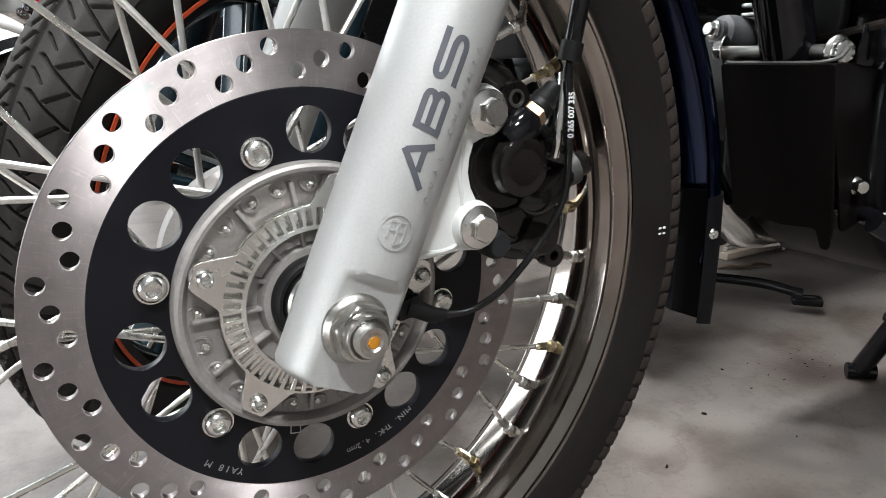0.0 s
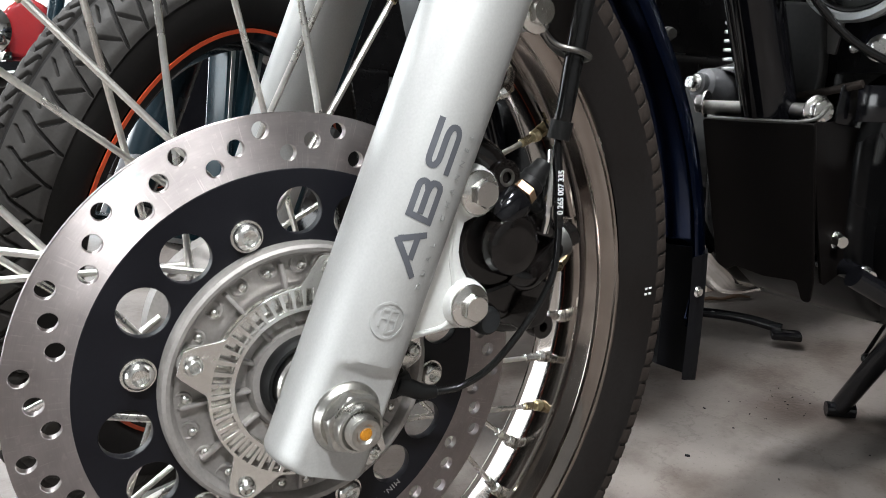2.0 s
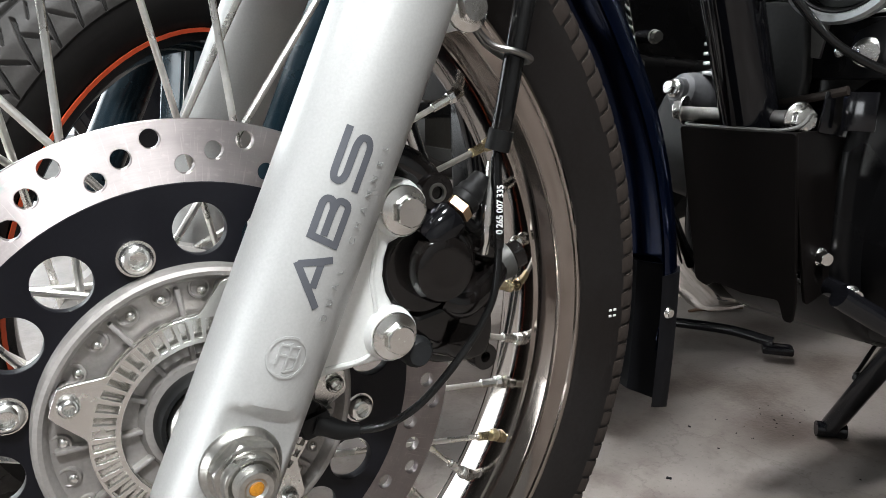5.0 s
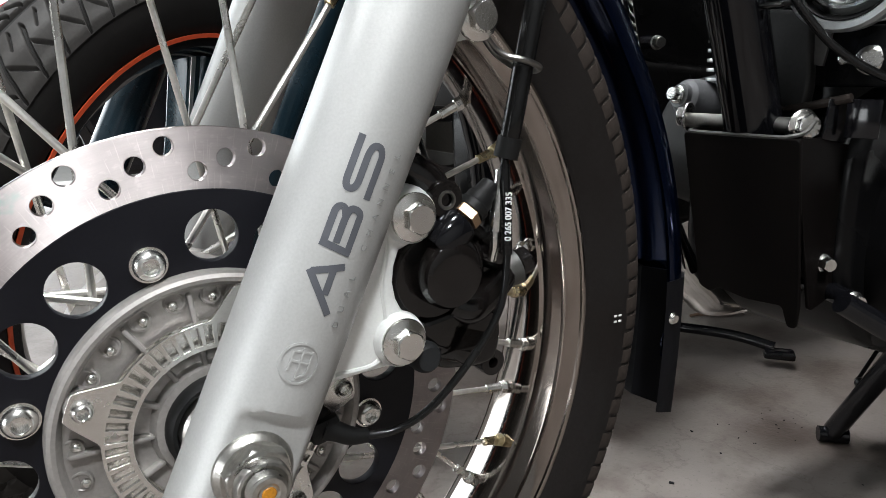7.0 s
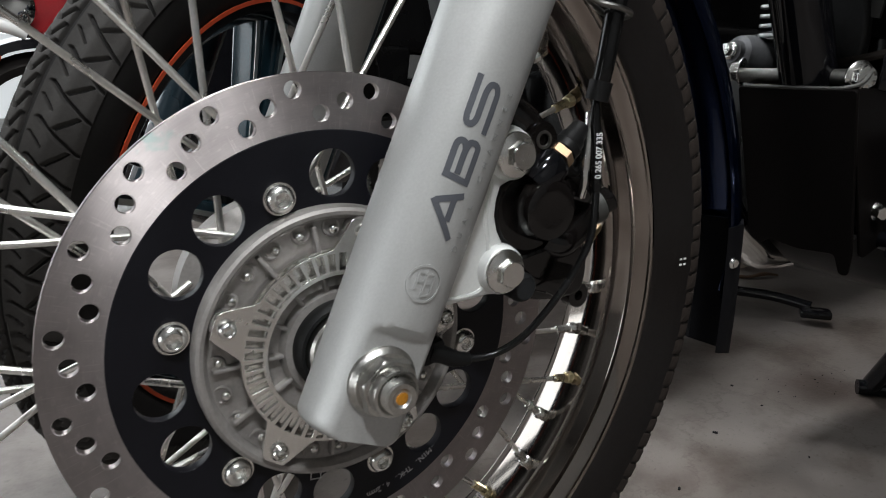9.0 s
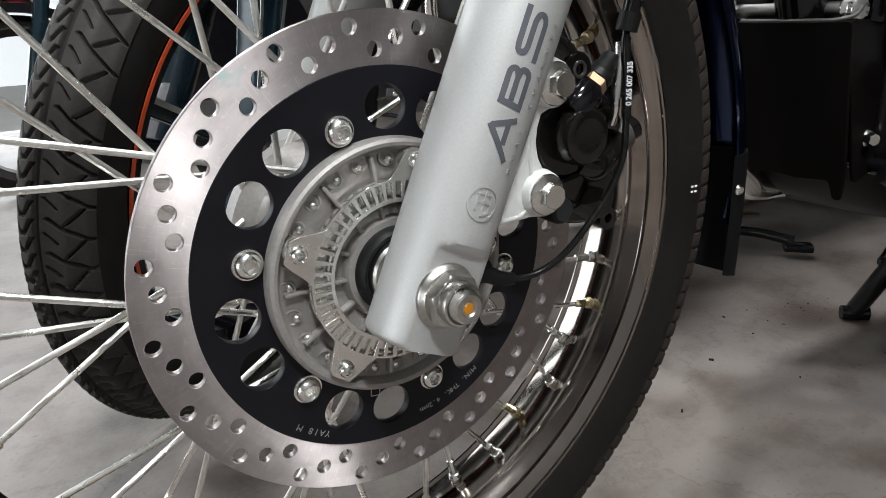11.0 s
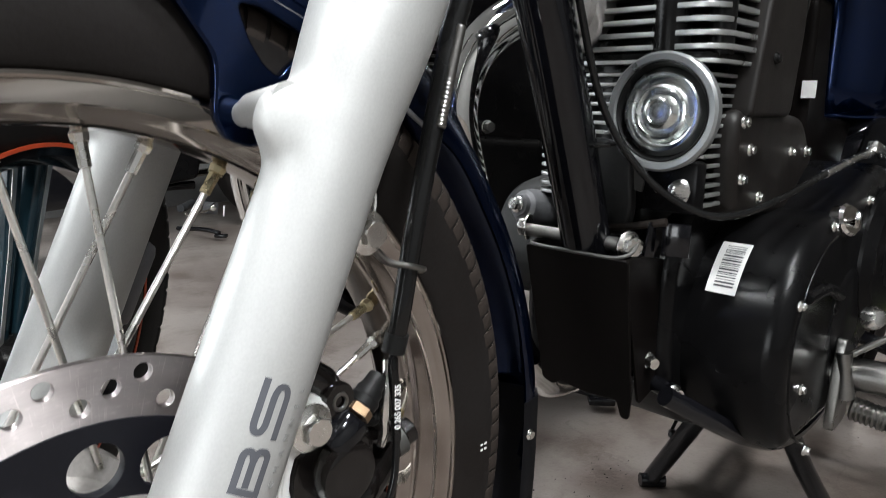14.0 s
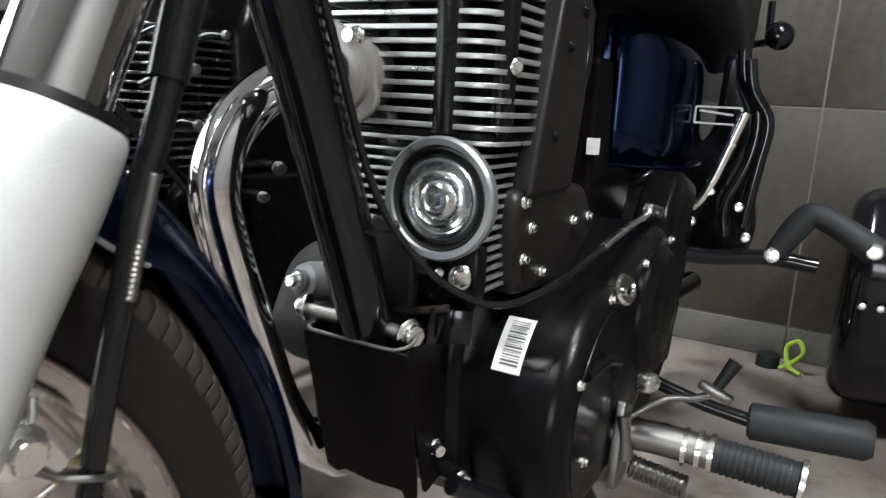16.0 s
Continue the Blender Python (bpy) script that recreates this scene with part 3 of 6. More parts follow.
TY = [(0.2440, -0.0335), (0.2500, -0.0345), (0.2530, -0.0375), (0.2560, -0.0385), (0.2640, -0.0408), (0.2760, -0.0418), (0.2850, -0.0412), (0.2920, -0.0392),
      (0.2995, -0.0372), (0.3030, -0.0335), (0.3078, -0.0270), (0.3125, -0.0180), (0.3165, -0.0090), (0.3175, 0.0)]
TY = TY + [(r, -y) for r, y in TY[-2::-1]]
tyre = part("tyre", turn([(y, r) for r, y in TY], W, (0, 1, 0), 144), TYRE, bike, "black front tyre with blocky shoulder tread")


def tread_block(w, prof, skew):
    """One rubber block on the crown or the shoulder of the front tyre: outer profile of (radius, y), sloping across."""
    bm = bmesh.new()
    rows = []
    y0 = prof[0][1]
    for k in (-1, -0.86, 0.86, 1):
        drop = 0.0012 if abs(k) == 1 else 0.0
        row = []
        for r, y in [(prof[0][0] - 0.006, prof[0][1]), *prof, (prof[-1][0] - 0.006, prof[-1][1])]:
            a = radians(w / 2 * k + skew * (y - y0))
            row.append(bm.verts.new(((r - drop) * math.cos(a), y, (r - drop) * math.sin(a))))
        rows.append(row)
    for a, b in zip(rows, rows[1:]):
        for i in range(len(a) - 1):
            bm.faces.new((a[i], b[i], b[i + 1], a[i + 1]))
    bm.faces.new(rows[0][::-1])
    bm.faces.new(rows[-1])
    return bm


SH = [(0.2868, -0.0406), (0.2915, -0.0404), (0.2990, -0.0386), (0.3038, -0.0345), (0.3082, -0.0275), (0.3128, -0.0185)]
SHORT = [(0.2935, -0.0400), (0.2965, -0.0394), *SH[2:]]
CR = [(0.3160, -0.0150), (0.3190, -0.0085), (0.3200, -0.0015)]


def mirrored(prof):
    return [(r, -y) for r, y in prof[::-1]]


ROWS = [(SH, 2.1, 72, 0.0, 30, BLOCK), (SHORT, 1.9, 72, 2.5, 30, BLOCK), (mirrored(SH), 2.0, 72, 1.2, 30, BLOCK), (mirrored(SHORT), 1.8, 72, 3.7, 30, BLOCK),
        (CR, 8.5, 40, 1.0, 90, TYRE), (mirrored(CR), 8.5, 40, 5.5, 90, TYRE)]
for prof, width, count, first, skew, rubber in ROWS:
    me = as_mesh("tread_block", tread_block(width, prof, skew), rubber)
    for k in range(count):
        part("tread_block", me, rubber, tyre, at=Matrix.Translation(W) @ Matrix.Rotation(-radians(first + 360 * k / count), 4, "Y"))
for i in range(2):
    for j in range(2):
        a = -1.4 + 0.85 * (i - 0.5)
        m = Matrix.Translation(W) @ Matrix.Rotation(-radians(a), 4, "Y") @ pose(0.2780 + 0.0042 * (j - 0.5), -0.0419, 0)
        part("moulded_mark", box((0.0026, 0.0006, 0.0016), m, 0.0002), WHITEPRINT, tyre, "small pale mark on the sidewall")

# spokes, laced from the two hub flanges to the middle of the rim
for k in range(40):
    a = radians(SPOKE_A + 9 * k)
    side = -1 if k % 2 == 0 else 1
    lean = 1 if (k // 2) % 2 == 0 else -1
    cross = radians(SPOKE_X) * lean
    yh = side * 0.026 + 0.003 * lean
    h = W + Vector((0.056 * math.cos(a + cross), yh, 0.056 * math.sin(a + cross)))
    r = W + Vector((0.226 * math.cos(a), side * 0.006, 0.226 * math.sin(a)))
    d = (r - h).normalized()
    part("spoke", tube([h, r - d * 0.012], 0.0019, 10, 1), SPOKE, wheel)
    q = r - d * 0.016
    nip = turn([(0, 0.0019), (0.0005, 0.0031), (0.012, 0.0032), (0.0125, 0.0042), (0.016, 0.0048), (0.019, 0.003), (0.019, 0)], q, d, 8)
    part("spoke_nipple", nip, ZINC if k % 3 else BRASS, wheel)

# hub: flange ring, dished face, ribs, barrel
hub = part("hub", turn([(-0.060, 0.0), (-0.0600, 0.0630), (-0.0608, 0.0645), (-0.0640, 0.0655), (-0.0662, 0.0672), (-0.0666, 0.0690), (-0.0655, 0.0706), (-0.0630, 0.0714), (-0.0560, 0.0714), (-0.0540, 0.0660), (-0.0330, 0.0640), (-0.0260, 0.0620), (-0.0200, 0.0500),
                        (0, 0.0400), (0.0200, 0.0500), (0.0260, 0.0620), (0.0400, 0.0620), (0.0450, 0.0560), (0.0450, 0.0)], W, (0, 1, 0), 96), CAST, bike, "cast aluminium wheel hub")
FACE = CY - 0.060
for k in range(13):
    a = radians(98 + 360 / 13 * k)
    m = Matrix.Translation((W.x + 0.0455 * math.cos(a), FACE - 0.0008, W.z + 0.0455 * math.sin(a))) @ Matrix.Rotation(-a, 4, "Y")
    part("rib", box((0.0345, 0.0066, 0.0024), m, 0.0009), CAST, hub)
for k in range(24):
    a = radians(89 + 15 * k)
    c, d = Vector((math.cos(a), 0, math.sin(a))), Vector((-math.sin(a), 0, math.cos(a))) * (1 if k % 2 else -1)
    p = Vector((W.x, FACE, W.z)) + c * 0.0592
    part("head_pocket", turn([(-0.001, 0.0050), (0.0008, 0.0047), (0.0010, 0.0040), (0.0002, 0.0032), (0.0002, 0)], p + c * 0.0012, NEAR + c * 0.25, 18), CAST, hub)
    part("spoke_head", turn([(0, 0.0024), (0.0010, 0.0025), (0.0022, 0.0019), (0.0028, 0.0008), (0.0029, 0)], p + d * 0.0008, NEAR + d * 0.55, 12), ZINC, hub)
part("boss", turn([(0, 0), (0, 0.0300), (0.003, 0.0288), (0.0050, 0.0278), (0.0055, 0.0262), (0.0055, 0)], (W.x, FACE, W.z), NEAR, 48), CAST, hub)
part("seal", turn([(0.0055, 0.0246), (0.0105, 0.0243), (0.0130, 0.0225), (0.0127, 0.0206), (0.0060, 0.0200)], (W.x, FACE, W.z), NEAR, 40, closed=True), BLACKPLASTIC, hub, "black rubber axle seal")
part("spacer", turn([(0.0, 0), (0.0, 0.0190), (0.0150, 0.0190), (0.0165, 0.0178), (0.0165, 0.0130), (0.034, 0.0125), (0.034, 0)], (W.x, FACE, W.z), NEAR, 32), NUTSTEEL, hub)

# toothed ring of the wheel-speed sensor
EARS = (158.9, 232.7, 304, 4, 76)
out = []
for k in range(180):
    a = 2 * k
    r = 0.0505
    for e in EARS:
        d = abs((a - e + 180) % 360 - 180)
        if d < 17:
            r = max(r, 0.0505 + 0.0155 * min(1.0, (1 - d / 17) ** 1.35 * 1.7))
    out.append((W.x + r * math.cos(radians(a)), W.z + r * math.sin(radians(a))))
slots = []
for k in range(50):
    a = 360 * k / 50
    w = 2.35
    slots.append([(W.x + rr * math.cos(radians(a + s)), W.z + rr * math.sin(radians(a + s))) for rr, s in ((0.0402, -w), (0.0402, w), (0.0491, w * 0.9), (0.0491, -w * 0.9))])
tone = part("sensor_ring", plate([out, ring(0.0378, W.x, W.z, 90), *slots], 0.0022, 0.0003, Matrix.Translation((0, FACE - 0.0085, 0)), ZINC, "sensor_ring"), ZINC, bike, "zinc-plated toothed sensor ring")
part("backing", turn([(0.0005, 0.0380), (0.0005, 0.0500), (0.0035, 0.0500), (0.0035, 0.0380)], (W.x, FACE - 0.0005, W.z), NEAR, 64, closed=True), ZINC, tone)
for e in EARS:
    p = (W.x + 0.0598 * math.cos(radians(e)), FACE - 0.0096, W.z + 0.0598 * math.sin(radians(e)))
    part("screw", socket_bolt(p, NEAR, 0.0046, 0.0045), ZINC, tone)
    part("post", turn([(0, 0), (0, 0.0072), (0.009, 0.0066), (0.009, 0)], (p[0], FACE, p[2]), NEAR, 20), CAST, tone)

# brake disc
holes = []
for k in range(60):
    a = radians(95.7 + 6.0 * k)
    r = (0.1272, 0.1212, 0.1152)[k % 3]
    holes.append(ring(0.0041, W.x + r * math.cos(a), W.z + r * math.sin(a), 20))
disc = part("brake_disc", plate([ring(0.1346, W.x, W.z, 180), ring(0.1060, W.x, W.z, 150), *holes], 0.0044, 0.0003, Matrix.Translation((0, 0.0050, 0)), DISCSTEEL, "brake_disc"), DISCSTEEL, bike, "drilled ground-steel brake disc")
big = [ring(0.0118, W.x + 0.0865 * math.cos(radians(16.8 + 60 * k + s)), W.z + 0.0865 * math.sin(radians(16.8 + 60 * k + s)), 36) for k in range(6) for s in (-10.2, 10.2)]
carrier = part("disc_carrier", plate([ring(0.1074, W.x, W.z, 150), ring(0.0700, W.x, W.z, 100), *big], 0.0056, 0.0004, Matrix.Translation((0, 0.0050, 0)), BLACKCARRIER, "disc_carrier"), BLACKCARRIER, bike, "black disc carrier with round lightening holes")
for k in range(6):
    a = radians(-13.2 + 60 * k)
    p = (W.x + 0.0800 * math.cos(a), 0.0022, W.z + 0.0800 * math.sin(a))
    part("bolt", socket_bolt(p, NEAR, 0.0070, 0.0046, 0.0080), ZINC, carrier)


def arc_text(text, size, a0, step, r, y, parent):
    out = []
    for k, ch in enumerate(text):
        if ch == " ":
            continue
        a = radians(a0 - step * k)
        ux = Vector((math.sin(a), 0, -math.cos(a)))
        up = Vector((math.cos(a), 0, math.sin(a)))
        m = Matrix((ux, up, ux.cross(up))).transposed().to_4x4()
        m.translation = (W.x + r * math.cos(a), y, W.z + r * math.sin(a))
        out.append(letters(ch, size, m, ETCH, depth=0.00008))
    part("lettering", join(out, "lettering", ETCH), ETCH, parent, "small etched figures")


arc_text("MIN. THK. 4.2mm", 0.0050, -56.5, 1.72, 0.0985, 0.0019, carrier)
arc_text("YA18 M", 0.0052, -117.0, 2.1, 0.1010, 0.0019, carrier)
part("mark", plate([rounded([(-0.0177, 0.2465), (-0.0118, 0.2455), (-0.0112, 0.2505), (-0.0172, 0.2515)], 0.0004), rounded([(-0.0171, 0.2470), (-0.0123, 0.2461), (-0.0118, 0.2500), (-0.0167, 0.2509)], 0.0003)], 0.0002, 0, Matrix.Translation((0, 0.0019, 0)), ETCH, "mark"), ETCH, carrier)

# fork
RAKE = radians(24.0)
AX = Vector((math.sin(RAKE), 0, math.cos(RAKE)))
UX = Vector((math.cos(RAKE), 0, -math.sin(RAKE)))
FL = Vector((0.002, -0.036, 0.323))     # left leg, beside the axle


def fork_leg(foot, s, name, label):
    """One silver slider with its lug, seal and chrome tube; s is -1 for the side that carries the brake."""
    widths = [(0.200, 0.0250), (0.215, 0.0250), (0.240, 0.0253), (0.262, 0.0264), (0.282, 0.0282), (0.300, 0.0294)]
    flare = [(0.200 + 0.002 * k, float(np.interp(0.200 + 0.002 * k, *zip(*widths)))) for k in range(51)]
    prof = [(-0.0310, 0), (-0.0310, 0.0225), (-0.0300, 0.0240), (-0.0280, 0.0250), *[(0.001 * k, 0.0250) for k in range(-24, 40, 2)],
            *flare, (0.318, 0.0298), (0.3255, 0.0296), (0.3285, 0.0285), (0.3285, 0.0225)]
    bm = turn(prof, foot, AX, 96)
    for vert in bm.verts:
        t = (vert.co - Vector(foot)).dot(AX)
        d = (vert.co.y - foot[1]) * s
        u = (vert.co - Vector(foot)).dot(UX)
        free = 0.0188 + 0.0064 * max(0.0, min(1.0, (t - 0.0215) / 0.0050))
        if d > free and t < 0.0268:
            vert.co.y = foot[1] + s * free
        around = math.atan2(vert.co.y - foot[1], -u)
        vert.co -= UX * 0.0130 * math.exp(-(abs(t - 0.2430) / 0.0140) ** 3 - abs((around - 0.1) / 0.52) ** 3)
    leg = part(name, bm, SILVER, bike, label)
    part("seal", turn([(0.3275, 0.0212), (0.3285, 0.0280), (0.3330, 0.0276), (0.3342, 0.0212)], foot, AX, 48, closed=True), BLACKPLASTIC, leg)
    part("stanchion", turn([(0.30, 0), (0.30, 0.0205), (0.62, 0.0205), (0.62, 0)], foot, AX, 48), CHROME, leg, "chromed fork tube")
    return leg


leg = fork_leg(FL, -1, "fork_leg", "silver painted fork leg with grey lettering")
fork_leg(Vector((FL.x, 2 * CY - FL.y, FL.z)), 1, "fork_leg", "silver painted fork leg")
B = FL + AX * 0.2500 - UX * 0.0280
part("boss_pin", turn([(-0.004, 0), (-0.004, 0.0086), (0.034, 0.0084), (0.037, 0.0078), (0.0375, 0.0062), (0.050, 0.0060), (0.050, 0)], B, (0.16, 1, -0.12), 32), SILVER, leg)

# axle: washer-faced hexagon nut with chamfered corners, and the threaded axle end
def hex_nut(p, axis, z0, z1, r, inner, bm):
    axis = Vector(axis)
    n0 = len(bm.verts)
    turn([(z0, r), (z1 - 0.0022, r), (z1 - 0.0012, r * 0.97), (z1 - 0.0004, r * 0.91), (z1, r * 0.85), (z1, inner)], p, axis, 72, bm=bm)
    bm.verts.ensure_lookup_table()
    for i, vert in enumerate(list(bm.verts)[n0:]):
        d = vert.co - Vector(p)
        h = d.dot(axis)
        side = d - axis * h
        flat = r * math.cos(math.pi / 6) / math.cos((math.tau * (i % 72) / 72 + 0.35) % (math.pi / 3) - math.pi / 6)
        vert.co = Vector(p) + axis * h + side.normalized() * min(flat, side.length)
    return bm


AXLE = (0, FL.y, 0.323)
nut = part("axle_nut", turn([(0.0178, 0), (0.0178, 0.0164), (0.0186, 0.0168), (0.0198, 0.0168), (0.0208, 0.0162), (0.0218, 0.0150), (0.0230, 0.0144), (0.0230, 0)], AXLE, NEAR, 56), NUTSTEEL, bike, "zinc flange nut on the axle")
part("nut_body", hex_nut(AXLE, NEAR, 0.0222, 0.0296, 0.0146, 0.0080, bmesh.new()), NUTSTEEL, nut)
part("nut_collar", turn([(0.0285, 0.0114), (0.0330, 0.0113), (0.0344, 0.0106), (0.0348, 0.0096), (0.0340, 0.0080)], AXLE, NEAR, 40), NUTSTEEL, nut)
thread = [(0.018, 0.0080)]
for k in range(7):
    thread += [(0.0335 + 0.0007 * k, 0.0080), (0.03385 + 0.0007 * k, 0.0075)]
part("axle_end", turn([*thread, (0.0388, 0.0078), (0.0394, 0.0068), (0.0392, 0.0046), (0.0382, 0.0036), (0.0382, 0)], AXLE, NEAR, 32), NUTSTEEL, nut)
part("paint_mark", turn([(0.0378, 0.0034), (0.0386, 0.0026), (0.0388, 0)], (0.0004, FL.y, 0.3226), NEAR, 14), YELLOWDOT, nut, "yellow paint dot")


# lettering wrapped round the slider
def wrap(u, v, lift=0.00025):
    a = u / 0.025
    return FL + AX * v + UX * (math.sin(a) * (0.025 + lift)) + Vector((0, -math.cos(a) * (0.025 + lift), 0))


def stroke(points, width, bm):
    """A band along a line drawn in (along the leg, up the letter), laid on the slider."""
    p = [Vector(q) for q in points]
    fine = [p[0]]
    for a, b in zip(p, p[1:]):
        n = max(1, int((b - a).length / 0.0012))
        fine += [a + (b - a) * (k + 1) / n for k in range(n)]
    rows = []
    for i, c in enumerate(fine):
        d = (fine[min(i + 1, len(fine) - 1)] - fine[max(i - 1, 0)]).normalized()
        nrm = Vector((-d.y, d.x))
        rows.append([bm.verts.new(wrap(-(c + nrm * width * f).y, (c + nrm * width * f).x)) for f in (-0.5, 0, 0.5)])
    for a, b in zip(rows, rows[1:]):
        for k in range(2):
            bm.faces.new((a[k], a[k + 1], b[k + 1], b[k]))
    return bm


def bend(points, r=0.002):
    """An open line with its corners rounded."""
    out = [points[0]]
    for a, b, c in zip(points, points[1:], points[2:]):
        a, b, c = Vector(a), Vector(b), Vector(c)
        d = min(r, (a - b).length * 0.5, (c - b).length * 0.5)
        p, q = b + (a - b).normalized() * d, b + (c - b).normalized() * d
        out += [tuple(p * (1 - t) ** 2 + b * (2 * t * (1 - t)) + q * t * t) for t in (0, 0.25, 0.5, 0.75, 1)]
    return out + [points[-1]]


def big_letter(lines, width, name="letter"):
    bm = bmesh.new()
    for ln in lines:
        stroke(bend(ln), width, bm)
    part(name, bm, LETTER, leg, "dark grey decal letter")


B0, H = -0.0022, 0.0135      # foot and height of the large letters
lw = 0.0029
v = 0.0690
big_letter([[(v, B0), (v + 0.0155, B0 + H)], [(v + 0.0205, B0), (v + 0.0150, B0 + H - 0.0008)], [(v + 0.0075, B0 + 0.0042), (v + 0.0185, B0 + 0.0042)]], lw)
v = 0.0935
big_letter([[(v + 0.001, B0 + lw / 2), (v + 0.0175, B0 + lw / 2), (v + 0.0190, B0 + 0.0032), (v + 0.0190, B0 + 0.0062), (v + 0.0150, B0 + 0.0072), (v + 0.0040, B0 + 0.0072)],
            [(v + 0.0150, B0 + 0.0072), (v + 0.0185, B0 + 0.0085), (v + 0.0185, B0 + 0.0110), (v + 0.0165, B0 + H - lw / 2), (v + 0.0030, B0 + H - lw / 2)],
            [(v + 0.0015, B0), (v + 0.0028, B0 + H)]], lw)
v = 0.1175
big_letter([[(v, B0 + lw / 2), (v + 0.0185, B0 + lw / 2), (v + 0.0215, B0 + 0.0030), (v + 0.0215, B0 + 0.0060), (v + 0.0180, B0 + 0.0072), (v + 0.0050, B0 + 0.0072), (v + 0.0022, B0 + 0.0085), (v + 0.0022, B0 + 0.0112), (v + 0.0050, B0 + H - lw / 2), (v + 0.0240, B0 + H - lw / 2)]], lw)

m = Matrix((AX, -UX, AX.cross(-UX))).transposed().to_4x4()
for k, ch in enumerate("DUAL CHANNEL"):
    if ch != " ":
        u, vv = 0.0078, 0.0660 + 0.0066 * k
        a = u / 0.025
        nrm = UX * math.sin(a) + Vector((0, -math.cos(a), 0))
        up = -(UX * math.cos(a) + Vector((0, math.sin(a), 0)))
        mm = Matrix((AX, up, nrm)).transposed().to_4x4()
        mm.translation = wrap(u, vv, 0.0004)
        part("small_letter", letters(ch, 0.0044, mm, FAINT, "small_letter", 0.0001), FAINT, leg)

# round cast badge, plain shapes inside
EM = Vector((-0.0018, 0.0475))
bm = bmesh.new()
for r, w in ((0.0082, 0.0011),):
    stroke([(EM.y + r * math.cos(math.tau * k / 40), -EM.x + r * math.sin(math.tau * k / 40)) for k in range(41)], w, bm)
for a, b in (((-0.004, 0.0045), (-0.004, -0.0035)), ((0.0, 0.006), (0.0, -0.006)), ((0.004, 0.005), (0.004, -0.004)), ((-0.004, 0.0045), (0.004, 0.005)), ((-0.004, 0.0005), (0.004, 0.0005)), ((0.0, -0.006), (0.004, -0.004))):
    stroke([(EM.y + a[1], -EM.x - a[0] - 0), (EM.y + b[1], -EM.x - b[0])], 0.0009, bm)
bm2 = bmesh.new()
me = as_mesh("badge", bm, SILVER)
bm2.from_mesh(me)
ext = bmesh.ops.extrude_face_region(bm2, geom=bm2.faces[:])
bmesh.ops.translate(bm2, verts=[g for g in ext["geom"] if isinstance(g, bmesh.types.BMVert)], vec=(0, -0.0003, 0))
part("badge", bm2, SILVER, leg, "raised round badge")

# ---- brake caliper, lines and sensor ----
LUG = [(0.030, 0.336), (0.046, 0.3425), (0.072, 0.3440), *ring(0.0138, 0.079, 0.357, 10, -100, 35), (0.0815, 0.3700), (0.0780, 0.3770), (0.0765, 0.3850), (0.0775, 0.3930),
       (0.0800, 0.4000), *ring(0.0142, 0.085, 0.416, 10, -45, 105), (0.078, 0.4330), (0.068, 0.4390), (0.050, 0.425)]
lug = part("caliper_lug", plate([LUG], 0.015, 0.0015, Matrix.Translation((0, -0.0255, 0)), CAST_LUG, "caliper_lug", 3), CAST_LUG, bike, "cast lug that carries the caliper")
rail = [(0.046, 0.3455), (0.068, 0.3478), (0.0725, 0.3660), (0.0708, 0.3850), (0.0735, 0.4010), (0.0725, 0.4180)]
part("lug_rib", tube([(x, -0.0325, z) for x, z in rail], 0.0016, 8, 6), CAST_LUG, lug)
for x, z in ((0.079, 0.357), (0.085, 0.416)):
    part("lug_boss", turn([(0, 0), (0, 0.0136), (0.0050, 0.0126), (0.0058, 0.0118), (0.0058, 0)], (x, -0.0320, z), NEAR, 32), CAST_LUG, lug)
    part("bolt", hex_bolt((x, -0.0376, z), NEAR, 0.0076, 0.0116, 0.0085, spin=0.5), ZINC, lug, "zinc flange bolt")

caliper = part("brake_caliper", plate([rounded([(0.088, 0.352), (0.108, 0.330), (0.141, 0.325), (0.1455, 0.337), (0.138, 0.360), (0.146, 0.382), (0.136, 0.402), (0.114, 0.428), (0.098, 0.430), (0.092, 0.410), (0.088, 0.382)], 0.008)],
                                      0.034, 0.005, Matrix.Translation((0, -0.006, 0)), CALIPER, "brake_caliper", 4), CALIPER, bike, "black two-bolt brake caliper")
part("piston_housing", turn([(0, 0), (0, 0.0225), (0.012, 0.0222), (0.0142, 0.0205), (0.0142, 0)], (0.0995, -0.018, 0.3845), NEAR, 56), CALIPER, caliper)
part("piston_cap", turn([(0, 0), (0, 0.0172), (0.0095, 0.0168), (0.0128, 0.0152), (0.0140, 0.0125), (0.0136, 0.0090), (0.0136, 0)], (0.1040, -0.031, 0.3865), NEAR, 56), CALIPER, caliper)
part("slide_pin_boss", turn([(0, 0), (0, 0.0095), (0.016, 0.0095), (0.0175, 0.0085), (0.0175, 0.0046), (0.0160, 0.0040), (0.0160, 0)], (0.1045, -0.018, 0.4218), NEAR, 28), CALIPER, caliper)
part("boss_ring", turn([(0.0170, 0.0030), (0.0182, 0.0034), (0.0182, 0.0046), (0.0170, 0.0050)], (0.1045, -0.018, 0.4218), NEAR, 24, closed=True), DULLSTEEL, caliper)
part("slide_pin_arm", tube([(0.082, -0.018, 0.4400), (0.092, -0.022, 0.4360), (0.1020, -0.024, 0.4280), (0.1070, -0.022, 0.4150)], [0.008, 0.0085, 0.009, 0.009], 14), CALIPER, caliper)
